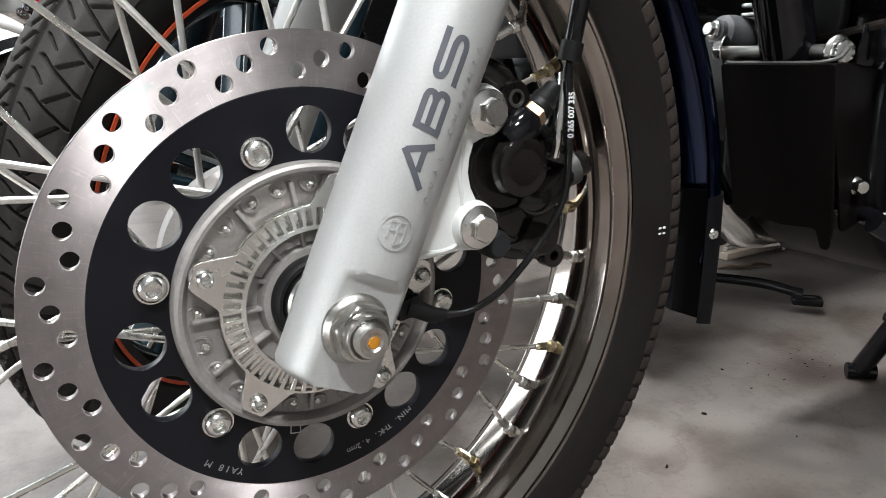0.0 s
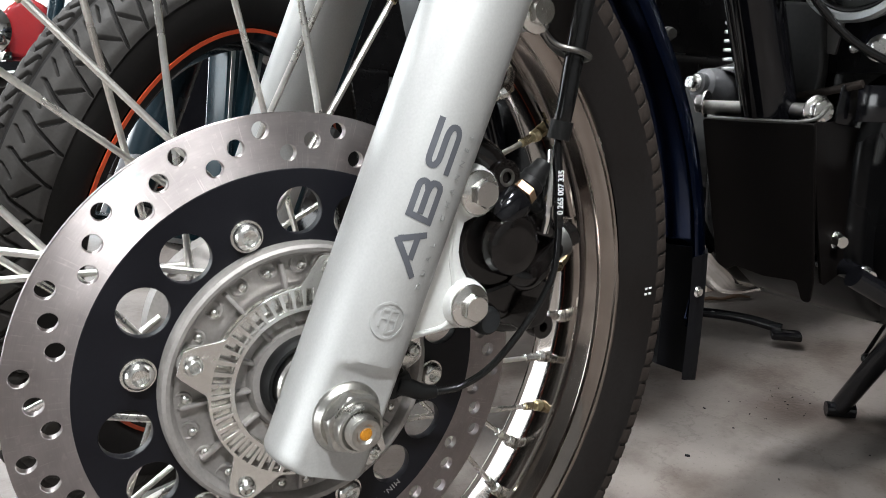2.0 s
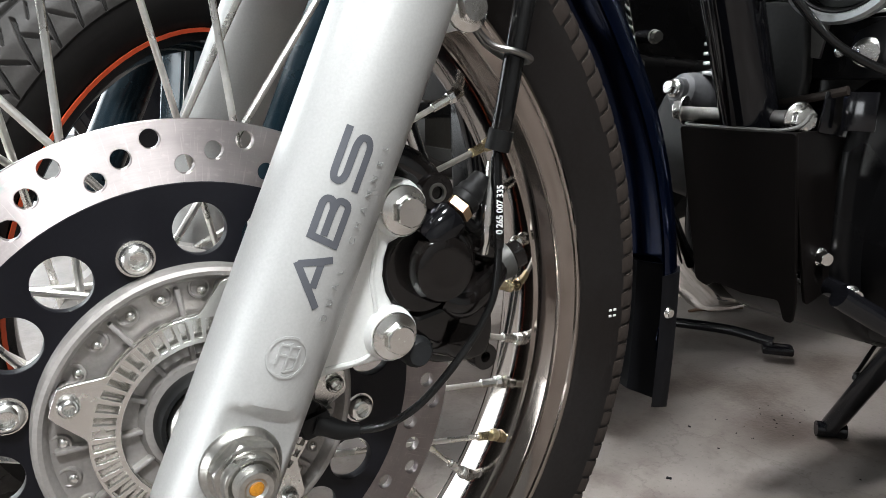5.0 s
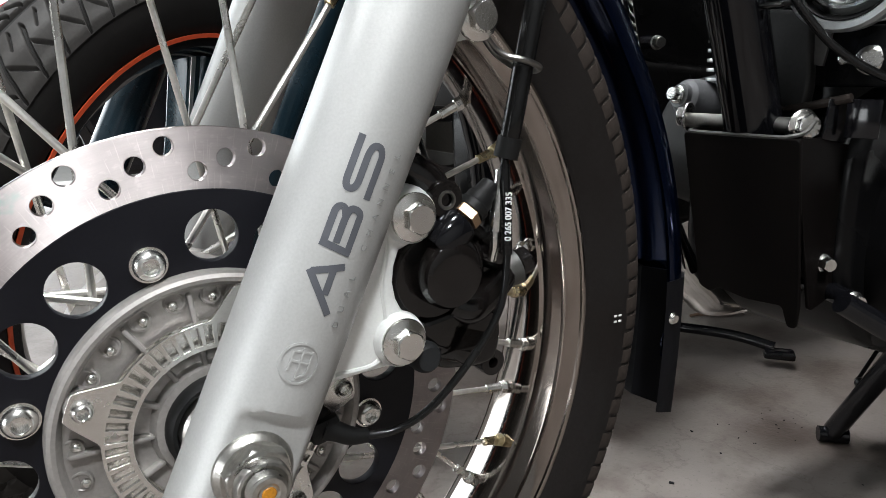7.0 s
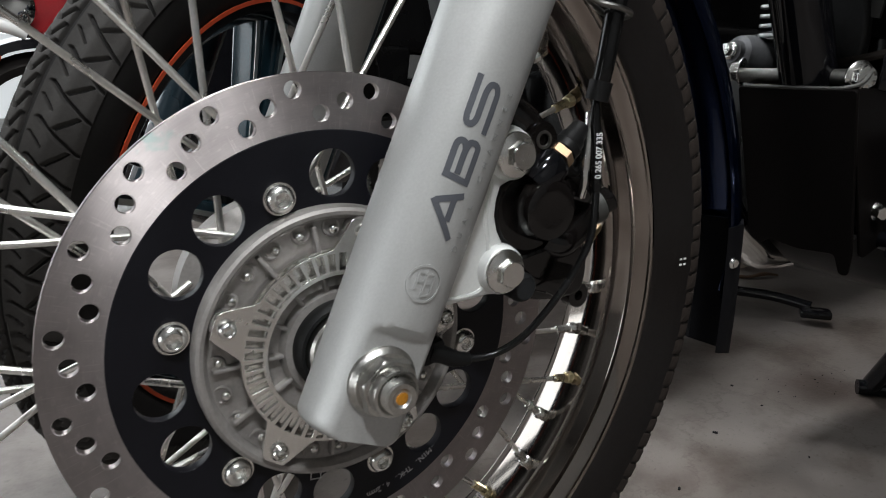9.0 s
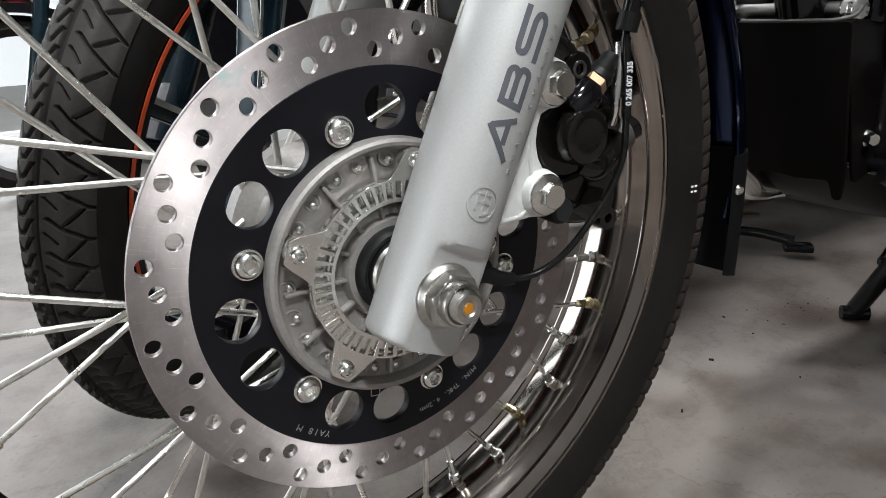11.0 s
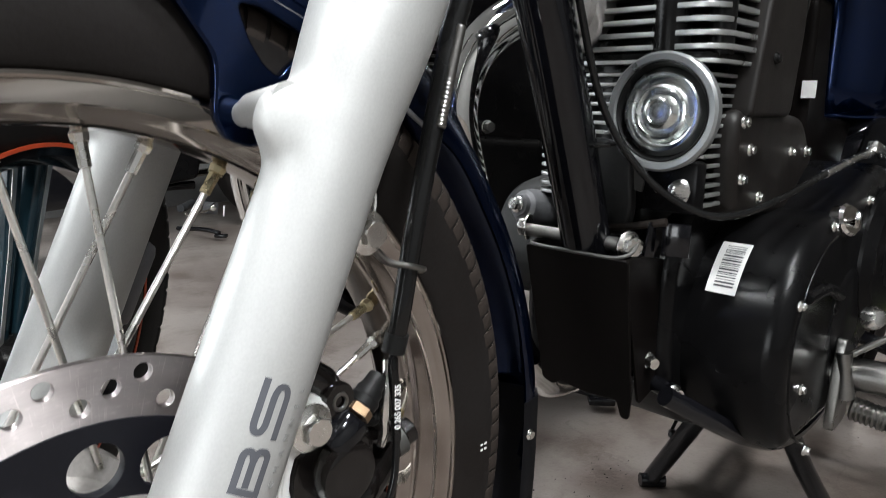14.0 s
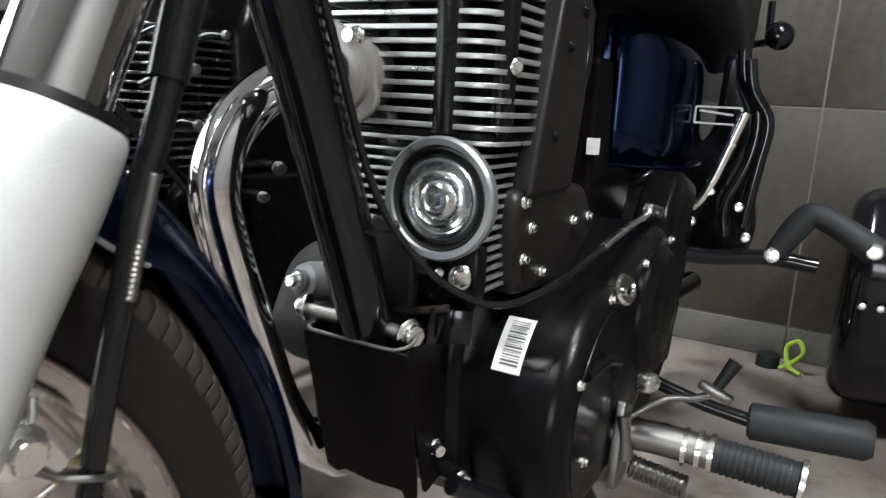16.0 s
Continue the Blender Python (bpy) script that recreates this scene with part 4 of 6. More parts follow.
part("pin_boot", turn([(0, 0), (0, 0.0078), (0.012, 0.0082), (0.0145, 0.0075), (0.016, 0.006), (0.016, 0)], (0.0945, -0.020, 0.3440), NEAR, 24), RUBBERGRIP, caliper, "black rubber pin boot")
part("pad_stop", box((0.006, 0.010, 0.012), pose(0.0880, -0.026, 0.3660, 0, 20, 0), 0.001), RED, caliper, "small red pad spring")
part("bridge_arm", tube([(0.112, -0.028, 0.3680), (0.1220, -0.030, 0.3640), (0.1380, -0.025, 0.3700), (0.1520, -0.018, 0.3770)], [0.007, 0.0085, 0.0085, 0.0085], 14), CALIPER, caliper)
part("upper_rib", tube([(0.118, -0.024, 0.3990), (0.1240, -0.026, 0.3930), (0.1250, -0.026, 0.3800)], 0.0065, 12), CALIPER, caliper)
part("end_collar", turn([(-0.008, 0.0075), (-0.008, 0.0100), (0.003, 0.0100), (0.003, 0.0075)], (0.1560, -0.018, 0.3780), (0.92, -0.1, 0.3), 20, closed=True), FLAKE, caliper)
part("end_bolt", hex_bolt((0.1575, -0.018, 0.3785), (0.92, -0.1, 0.3), 0.0082, 0.0092, 0.010), CALIPER, caliper)
part("inner_bridge", box((0.034, 0.020, 0.028), pose(0.119, -0.022, 0.3480, 0, 20, 0), 0.008, segments=4), CALIPER, caliper)
part("pad_bracket", box((0.022, 0.012, 0.026), pose(0.1330, -0.016, 0.3900, 0, 25, 0), 0.004, segments=3), CALIPER, caliper)
part("lower_body", plate([rounded([(0.0923, 0.3626), (0.1083, 0.3650), (0.1281, 0.3683), (0.1394, 0.3609), (0.1415, 0.3465), (0.1380, 0.3330), (0.1280, 0.3310), (0.1176, 0.3334), (0.1053, 0.3440), (0.0937, 0.3519)], 0.006)], 0.016, 0.004, Matrix.Translation((0, -0.024, 0)), CALIPER, "lower_body", 4), CALIPER, caliper)
part("corner_ear", turn([(0, 0.003), (0, 0.0075), (0.008, 0.0072), (0.008, 0.003)], (0.1400, -0.018, 0.3290), NEAR, 20, closed=True), CALIPER, caliper)
banjo = part("hose_block", turn([(-0.004, 0), (-0.004, 0.0088), (-0.001, 0.0104), (0.013, 0.0104), (0.015, 0.0095), (0.015, 0)], (0.1010, -0.034, 0.4010), (0.72, 0.02, 0.55), 24), BLACKGLOSS, bike, "black hose block")
part("washer", turn([(0, 0.0050), (0, 0.0080), (0.0045, 0.0080), (0.0045, 0.0050)], (0.1150, -0.0335, 0.4115), (0.72, 0.05, 0.6), 6, closed=True), COPPER, banjo, "copper-coloured hexagon union")
part("union", turn([(0, 0), (0, 0.0076), (0.004, 0.0082), (0.006, 0.0070), (0.009, 0.0072), (0.011, 0.0060), (0.018, 0.0054), (0.018, 0)], (0.1190, -0.033, 0.4145), (0.72, 0.1, 0.6), 18), BLACKPLASTIC, banjo)
part("hose_elbow", tube([(0.1220, -0.030, 0.4080), (0.1290, -0.030, 0.4020), (0.1340, -0.029, 0.4060), (0.1360, -0.028, 0.4160)], 0.0030, 10), BLACKPLASTIC, banjo)
part("brake_pipe", tube([(0.1385, -0.032, 0.4330), (0.1357, -0.035, 0.4255), (0.1331, -0.036, 0.4140), (0.1322, -0.036, 0.4040)], 0.0032, 14), ZINC, caliper, "bare metal brake pipe")
part("brake_pipe_end", tube([(0.1322, -0.036, 0.4050), (0.1319, -0.036, 0.3970), (0.1330, -0.033, 0.3890)], 0.0024, 12), ZINC, caliper)
part("pipe_lug", tube([(0.1280, -0.020, 0.3960), (0.1380, -0.022, 0.3900), (0.1450, -0.020, 0.3850)], [0.009, 0.0085, 0.007], 12), CALIPER, caliper)

HOSEY = -0.041
RUN = [(0.2400, -0.012, 0.820), (0.2140, -0.024, 0.730), (0.1895, HOSEY, 0.656), (0.1790, HOSEY, 0.618), (0.1715, HOSEY, 0.597), (0.1660, HOSEY, 0.576), (0.1595, HOSEY, 0.551), (0.1530, HOSEY, 0.526), (0.1480, HOSEY, 0.505), (0.1430, HOSEY, 0.481), (0.1385, HOSEY, 0.459), (0.1365, -0.038, 0.441)]
hose = part("brake_hose", tube(RUN, [0.0066, 0.0064, 0.0062, 0.0058, 0.0054, 0.0052, 0.0050, 0.0047], 16, 8), HOSE, bike, "thick black brake hose and sensor cable")
part("hose_sleeve", tube([(0.2240, -0.020, 0.765), (0.2085, -0.027, 0.715), (0.1925, HOSEY + 0.001, 0.667)], 0.0092, 18, 4), BLACKPLASTIC, hose, "grey-black rubber sleeve")
part("sleeve_collar", tube([(0.1938, HOSEY, 0.671), (0.1890, HOSEY, 0.655), (0.1840, HOSEY, 0.637)], 0.0084, 18, 3), HOSE, hose)
part("collar", turn([(-0.004, 0.0045), (-0.004, 0.0061), (0.006, 0.0061), (0.006, 0.0045)], (0.1370, -0.0385, 0.4440), (0.20, -0.1, 0.97), 20, closed=True), BLACKPLASTIC, hose)
part("spring_guard", tube([(0.1595, HOSEY - 0.0048, 0.5520), (0.1655, HOSEY - 0.0050, 0.5760), (0.1725, HOSEY - 0.0052, 0.6010)], 0.0027, 12, 22, ripple=0.14), DULLSTEEL, hose, "bare coil guard on the hose")
CABLE = [(0.1378, -0.037, 0.4460), (0.1362, -0.038, 0.4370), (0.1356, -0.039, 0.4274), (0.1361, -0.040, 0.4129), (0.1370, -0.040, 0.3925), (0.1333, -0.042, 0.3703), (0.1239, -0.042, 0.3524), (0.1083, -0.040, 0.3334), (0.0924, -0.036, 0.3172), (0.0771, -0.031, 0.3089), (0.0615, -0.027, 0.3082)]
cable = part("sensor_cable", tube(CABLE, 0.0020, 12, 8), HOSE, hose, "thin black sensor cable")
part("cable_sleeve", tube(CABLE[1:5], 0.0027, 12, 6), HOSE, hose)
m = Matrix(((0, -0.90, -0.44), (0, 0.44, -0.90), (1, 0, 0))).to_4x4()
m.translation = (0.1353, -0.0430, 0.4120)
part("lettering", letters("0 265 007 335", 0.0044, m, WHITEPRINT, "lettering", 0.0001, bold=0.00008, space=0.95), WHITEPRINT, hose, "small white printed figures")
sensor = part("wheel_sensor", tube([(0.0640, -0.0275, 0.3080), (0.0560, -0.0260, 0.3095), (0.0493, -0.024, 0.3129), (0.0440, -0.0220, 0.3150)], [0.0034, 0.0046, 0.0050, 0.0060], 12), BLACKPLASTIC, bike, "black wheel-speed sensor")
part("sensor_body", box((0.016, 0.012, 0.012), pose(0.0440, -0.020, 0.3150, 0, -12, 0), 0.003), BLACKPLASTIC, sensor)
part("sensor_bracket", box((0.018, 0.010, 0.008), pose(0.0400, -0.018, 0.3180, 0, -50, 0), 0.002), BLACKMETAL, sensor)

# clip that holds the hose to the fork
clip_bolt = part("hose_clip", tube([(0.1190, -0.0395, 0.5010), (0.1260, -0.0402, 0.4925), (0.1310, -0.0425, 0.4880), (0.1400, -0.0475, 0.4855), (0.1480, -0.0472, 0.4828), (0.1505, -0.0415, 0.4812), (0.1480, -0.0350, 0.4818), (0.1400, -0.0345, 0.4840)], 0.0015, 10, 8), DULLSTEEL, bike, "bent wire hose clip")
part("clip_wire", tube([(0.1210, -0.0395, 0.4960), (0.1280, -0.0385, 0.4895), (0.1340, -0.0365, 0.4865), (0.1400, -0.0345, 0.4842)], 0.0015, 10, 6), DULLSTEEL, clip_bolt)
part("clip_boss", turn([(-0.020, 0), (-0.020, 0.010), (0, 0.0085), (0, 0)], (0.1170, -0.0380, 0.5040), NEAR, 24), CAST_LUG, clip_bolt)
part("clip_tab", plate([rounded([(0.109, 0.510), (0.122, 0.511), (0.126, 0.500), (0.121, 0.494), (0.111, 0.496)], 0.003)], 0.0016, 0.0004, Matrix.Translation((0, -0.0388, 0)), ZINC, "clip_tab"), ZINC, clip_bolt)
part("clip_pin", tube([(0.1215, -0.0385, 0.5090), (0.1235, -0.0385, 0.5150), (0.1250, -0.0370, 0.5215)], 0.0014, 8, 3), ZINC, clip_bolt)
part("bolt", hex_bolt((0.1170, -0.0400, 0.5040), NEAR, 0.0072, 0.0108, 0.0080), ZINC, clip_bolt, "zinc flange bolt")

# ---- front mudguard ----
def guard_profile(edge, top, half, thick):
    d = top - edge
    o = [(edge, -half), (edge + 0.3 * d, -half), (edge + 0.6 * d, -half * 0.92), (edge + 0.82 * d, -half * 0.74), (edge + 0.95 * d, -half * 0.42), (top, 0)]
    o = o + [(r, -y) for r, y in o[-2::-1]]
    i = [(r - thick, y * (1 - thick / half)) for r, y in o]
    i[0], i[-1] = (edge, -half + thick), (edge, half - thick)
    return o + i[::-1]


def guard_shape(a):
    """Edge, top and half width of the guard at an angle round the wheel: its skirt is cut back behind the fork."""
    f = max(0.0, min(1.0, (a - 38) / 12))
    f = f * f * (3 - 2 * f)
    grow = max(-0.004, min(0.007, 0.010 * (20 - a) / 30)) * (1 - f)
    return (GUARD_E + grow) * (1 - f) + 0.3055 * f, GUARD_T + grow, GUARD_H + 0.007 * f


bm = bmesh.new()
rows = []
for k in range(101):
    a = -8 + 158 * k / 100
    ca, sa = math.cos(radians(a)), math.sin(radians(a))
    rows.append([bm.verts.new((W.x + r * ca, W.y + y, W.z + r * sa)) for r, y in guard_profile(*guard_shape(a), 0.0022)])
for a, b in zip(rows, rows[1:]):
    for i in range(len(a)):
        j = (i + 1) % len(a)
        bm.faces.new((a[i], b[i], b[j], a[j]))
bm.faces.new(rows[0][::-1])
bm.faces.new(rows[-1])
guard = part("front_mudguard", bm, NAVY, bike, "glossy navy blue front mudguard")
for s in (-1, 1):
    line = []
    for a in range(46, 151, 4):
        e, _, h = guard_shape(a)
        line.append((W.x + e * math.cos(radians(a)), W.y + s * h, W.z + e * math.sin(radians(a))))
    part("piping", tube(line, 0.0016, 8, 2), PIPING, guard, "rolled grey edge")
flap = bmesh.new()
rows = []
for k in range(13):
    a = radians(2 - 17.5 * k / 12)
    flare = 0.010 * (k / 12) ** 2
    prof = [(GUARD_E + 0.006 + flare, -GUARD_H * 1.03), (GUARD_E + 0.022 + flare, -GUARD_H * 0.99), (GUARD_E + 0.034 + flare, -GUARD_H * 0.75), (GUARD_T - 0.004 + flare, 0), (GUARD_E + 0.034 + flare, GUARD_H * 0.75), (GUARD_E + 0.022 + flare, GUARD_H * 0.99), (GUARD_E + 0.006 + flare, GUARD_H * 1.03)]
    prof = prof + [(r - 0.003, y * 0.98) for r, y in prof[::-1]]
    rows.append([flap.verts.new((W.x + r * math.cos(a), W.y + y, W.z + r * math.sin(a))) for r, y in prof])
for a, b in zip(rows, rows[1:]):
    for i in range(14):
        flap.faces.new((a[i], b[i], b[(i + 1) % 14], a[(i + 1) % 14]))
flap.faces.new(rows[0][::-1])
flap.faces.new(rows[-1])
part("mud_flap", flap, FLAP, guard, "dull black rubber mud flap")
for s in (-1, 1):
    part("flap_bolt", hex_bolt((W.x + (GUARD_E + 0.012) * math.cos(radians(-3)), W.y + s * GUARD_H * 0.99, W.z + (GUARD_E + 0.012) * math.sin(radians(-3))), (0, s, 0), 0.0035, 0.0048, 0.004), ZINC, guard)
# stay between the fork boss and the guard
for s in (-1, 1):
    y = CY + s * 0.0455
    outer = [(0.0707, 0.5557), (0.0721, 0.5682), (0.0725, 0.5831), (0.0642, 0.5937), (0.0541, 0.6071), (0.0403, 0.6202), (0.0330, 0.6280), (0.0900, 0.6230), (0.1400, 0.6020), (0.1480, 0.5900), (0.1260, 0.5700), (0.1080, 0.5480), (0.0924, 0.5399), (0.0768, 0.5451)]
    hole = [(0.0855, 0.6069), (0.0963, 0.6064), (0.1203, 0.5959), (0.1240, 0.5900), (0.1101, 0.5790), (0.1066, 0.5750), (0.0992, 0.5795), (0.0910, 0.5910)]
    stay = part("mudguard_stay", plate([rounded(outer, 0.008), rounded(hole, 0.004)], 0.006, 0.0018, Matrix.Translation((0, y, 0)), NAVY, "mudguard_stay", 3), NAVY, bike, "navy blue pressed mudguard stay")

# ---- frame, engine ----
frame_tube = part("frame_downtube", tube([(0.2650, CY, 0.900), (0.3200, CY, 0.7800), (0.3600, CY, 0.6950), (0.3960, CY, 0.6150), (0.4330, CY, 0.5280), (0.4620, CY, 0.4560), (0.4820, CY, 0.4050)], 0.0232, 28, 6), BLACKGLOSS, bike, "gloss black frame downtube")
guard_box = part("engine_mount_box", plate([rounded([(-0.052, -0.150), (-0.040, -0.155), (-0.030, -0.148), (0.0, -0.152), (0.034, -0.149), (0.038, -0.168), (0.046, -0.168), (0.050, -0.146), (0.056, 0.0), (-0.054, 0.0)], 0.004)], 0.0035, 0.0008,
            Matrix.Translation((0.4480, CY, 0.4330)) @ Matrix.Rotation(radians(-90), 4, "Z") @ Matrix.Rotation(radians(14), 4, "X"), BOXBLACK, "engine_mount_box"), BOXBLACK, bike, "black pressed-steel engine mount box")
for y in (CY + 0.0535, CY - 0.0515):
    part("side_plate", plate([rounded([(0.4480, 0.4330), (0.5300, 0.4330), (0.5400, 0.3000), (0.4920, 0.2860)], 0.006)], 0.003, 0.0006, Matrix.Translation((0, y, 0)), BOXBLACK, "side_plate"), BOXBLACK, guard_box)
part("box_lip", tube([(0.5250, CY + 0.0535, 0.4350), (0.4620, CY + 0.0535, 0.4345), (0.4500, CY + 0.0480, 0.4340), (0.4470, CY + 0.0350, 0.4335), (0.4470, CY - 0.0300, 0.4335), (0.4500, CY - 0.0450, 0.4345), (0.4600, CY - 0.0515, 0.4380), (0.4720, CY - 0.0515, 0.4470)], 0.0017, 8, 5), FLAKE, guard_box, "bare metal lip")
part("cross_bolt", tube([(0.4680, CY + 0.070, 0.4420), (0.4680, CY - 0.045, 0.4420)], 0.0065, 16, 2), DULLSTEEL, guard_box)
part("bolt", hex_bolt((0.4700, 0.0180, 0.4420), (-0.35, -0.93, 0), 0.0100, 0.0135, 0.010), ZINC, guard_box, "large zinc flange bolt")
part("bolt", hex_bolt((0.4680, CY + 0.066, 0.4450), (-0.3, 0.95, 0), 0.0095, 0.013, 0.010), ZINC, guard_box)
part("tab", box((0.030, 0.003, 0.032), pose(0.497, 0.004, 0.4450, 0, 10, -12), 0.001), BLACKGLOSS, guard_box)
part("bolt", hex_bolt((0.5040, 0.0080, 0.3280), (-0.4, -0.9, 0), 0.0060, 0.0080, 0.012), ZINC, guard_box)
part("bolt", hex_bolt((0.5150, -0.0160, 0.2990), (-0.4, -0.9, 0), 0.0065, 0.0085, 0.009), ZINC, guard_box)
part("mount_tube", tube([(0.545, 0.085, 0.303), (0.516, -0.012, 0.299)], 0.0085, 16, 2), BLACKGLOSS, guard_box)

CX = 0.585                     # middle of the cylinder
flat = Matrix.Rotation(radians(-90), 4, "X")
barrel = part("cylinder", turn([(0, 0), (0, 0.066), (0.30, 0.066), (0.30, 0)], (CX, CY, 0.455), (0, 0, 1), 48), BLACKMETAL, bike, "finned black engine cylinder with bright fin edges")


def fin(z, hx, hy, r, thick):
    o = rounded([(CX - hx, CY - hy), (CX + hx, CY - hy), (CX + hx, CY + hy), (CX - hx, CY + hy)], r, 8)
    f = part("fin", plate([o, ring(0.06, CX, CY, 32)], thick * 0.8, 0, Matrix.Translation((0, 0, z)) @ flat, BLACKMETAL, "fin"), BLACKMETAL, barrel)
    i = rounded([(CX - hx + 0.004, CY - hy + 0.004), (CX + hx - 0.004, CY - hy + 0.004), (CX + hx - 0.004, CY + hy - 0.004), (CX - hx + 0.004, CY + hy - 0.004)], r, 8)
    o2 = rounded([(CX - hx - 0.0012, CY - hy - 0.0012), (CX + hx + 0.0012, CY - hy - 0.0012), (CX + hx + 0.0012, CY + hy + 0.0012), (CX - hx - 0.0012, CY + hy + 0.0012)], r, 8)
    part("fin_edge", plate([o2, i], thick, 0.0006, Matrix.Translation((0, 0, z)) @ flat, FINEDGE, "fin_edge"), FINEDGE, barrel, "machined bright fin edge")


for k in range(14):
    fin(0.5925 - 0.0088 * k, 0.084, 0.086, 0.022, 0.0032)
fin(0.6030, 0.090, 0.096, 0.022, 0.0036)
for k in range(12):
    fin(0.6150 + 0.0112 * k, 0.088, 0.098 - 0.0012 * k, 0.030, 0.0044)
for x, y, r in ((CX - 0.0760, 0.0120, 0.0165), (CX - 0.060, CY - 0.086, 0.011)):
    part("pillar", turn([(0, 0), (0, r), (0.135, r), (0.14, r * 0.8), (0.14, 0)], (x, y, 0.609), (0, 0, 1), 24), BLACKMETAL, barrel)
part("head_bolt", hex_bolt((CX - 0.060, CY - 0.096, 0.665), (-0.5, -0.86, 0), 0.005, 0.007, 0.005), ZINC, barrel)
part("base_gasket", plate([rounded([(CX - 0.086, CY - 0.090), (CX + 0.086, CY - 0.090), (CX + 0.086, CY + 0.090), (CX - 0.086, CY + 0.090)], 0.02)], 0.006, 0.001, Matrix.Translation((0, 0, 0.608)) @ flat, BLACKMETAL, "base_gasket"), BLACKMETAL, barrel)

# crankcase and the covers on its left
case = part("crankcase", plate([rounded([(0.520, 0.300), (0.560, 0.250), (0.640, 0.215), (0.800, 0.215), (1.000, 0.250), (1.020, 0.430), (0.900, 0.480), (0.690, 0.485), (0.545, 0.480), (0.515, 0.420)], 0.03)], 0.17, 0.012, Matrix.Translation((0, CY + 0.02, 0)), BLACKSATIN, "crankcase", 3), BLACKSATIN, bike, "satin black engine crankcase")
C1, C2 = (0.676, 0.335), (0.835, 0.400)
hull = [(x, max(z, 0.238 + 0.25 * (x - C1[0]) ** 2)) for x, z in ring(0.129, *C1, 40, 84, 290)] + ring(0.105, *C2, 30, -50, 92)
cover = part("primary_cover", plate([hull], 0.120, 0.020, Matrix.Translation((0, -0.040, 0)), BLACKSATIN, "primary_cover", 6), BLACKSATIN, bike, "satin black primary cover with a paper label")
part("cover_boss", turn([(0, 0), (0, 0.052), (0.006, 0.050), (0.009, 0.044), (0.009, 0)], (0.735, -0.094, 0.350), NEAR, 48), BLACKSATIN, cover)
part("clutch_cover", turn([(0, 0), (0, 0.082), (0.012, 0.080), (0.022, 0.070), (0.024, 0)], (0.835, -0.092, 0.400), NEAR, 48), BLACKSATIN, cover)
part("filler_cap", turn([(0, 0), (0, 0.0165), (0.010, 0.0165), (0.013, 0.014), (0.013, 0)], (0.690, -0.094, 0.455), (-0.3, -0.9, 0.3), 24), CHROME, cover, "chrome filler cap")
part("cap_grip", box((0.024, 0.005, 0.009), pose(0.684, -0.111, 0.459, 0, 30, 15), 0.002), CHROME, cover)
for x, z in ((0.567, 0.390), (0.640, 0.455), (0.600, 0.300), (0.640, 0.222), (0.735, 0.232), (0.760, 0.470), (0.880, 0.480), (0.925, 0.350)):
    part("cover_screw", hex_bolt((x + 0.010, -0.0985, z), NEAR, 0.0042, 0.0056, 0.006), ZINC, cover)
part("cover_rib", tube([(0.590, -0.101, 0.395), (0.640, -0.103, 0.395), (0.690, -0.103, 0.380)], 0.006, 10), BLACKSATIN, cover)
part("cover_seam", tube([(C1[0] + 0.1085 * math.cos(radians(a)), -0.0998, C1[1] + 0.1085 * math.sin(radians(a))) for a in range(96, 262, 12)], 0.0014, 8, 3), BLACKSATIN, cover)
# label wrapped on the front of the round cover
bm = bmesh.new()
rows = []
for k in range(9):
    a = radians(129 + 25 * k / 8)
    rows.append([bm.verts.new((C1[0] + 0.1296 * math.cos(a), y, C1[1] + 0.1296 * math.sin(a))) for y in (-0.049 + 0.002, -0.018)])
for a, b in zip(rows, rows[1:]):
    bm.faces.new((a[0], a[1], b[1], b[0]))
label = part("paper_label", bm, PAPER, bike, "white bar-code label")
rnd = random.Random(4)
for y0, y1, s in ((-0.0430, -0.0245, 1),):
    a = 131.0
    while a < 151:
        w = rnd.choice((0.35, 0.6, 0.9)) * s
        b2 = bmesh.new()
        q = [(C1[0] + 0.1299 * math.cos(radians(t)), y, C1[1] + 0.1299 * math.sin(radians(t))) for t, y in ((a, y0), (a, y1), (a + w, y1), (a + w, y0))]
        b2.faces.new([b2.verts.new(c) for c in q])
        part("bar", b2, INK, label)
        a += w + rnd.choice((0.4, 0.7)) * s
part("side_cover", plate([rounded([(0.556, 0.466), (0.690, 0.455), (0.768, 0.508), (0.722, 0.556), (0.620, 0.565), (0.545, 0.563), (0.540, 0.530)], 0.014)], 0.07, 0.010, Matrix.Translation((0, -0.005, 0)), BROWNBLACK, "side_cover", 4), BROWNBLACK, case, "brown-black side casting")
part("tunnel_cover", plate([rounded([(0.556, 0.556), (0.660, 0.556), (0.676, 0.640), (0.672, 0.742), (0.604, 0.742), (0.580, 0.655)], 0.010)], 0.030, 0.005, Matrix.Translation((0, -0.0305, 0)), BROWNBLACK, "tunnel_cover", 3), BROWNBLACK, case, "brown-black push rod tunnel")
for x, z in ((0.602, 0.610), (0.622, 0.690), (0.655, 0.725)):
    part("cover_screw", hex_bolt((x, -0.0450, z), NEAR, 0.0042, 0.0056, 0.005), BLACKMETAL, case)
for x, z in ((0.556, 0.552), (0.576, 0.527), (0.687, 0.521), (0.562, 0.500), (0.610, 0.480), (0.735, 0.520)):
    part("cover_screw", hex_bolt((x, -0.0395, z), NEAR, 0.0045, 0.006, 0.006), ZINC, case)
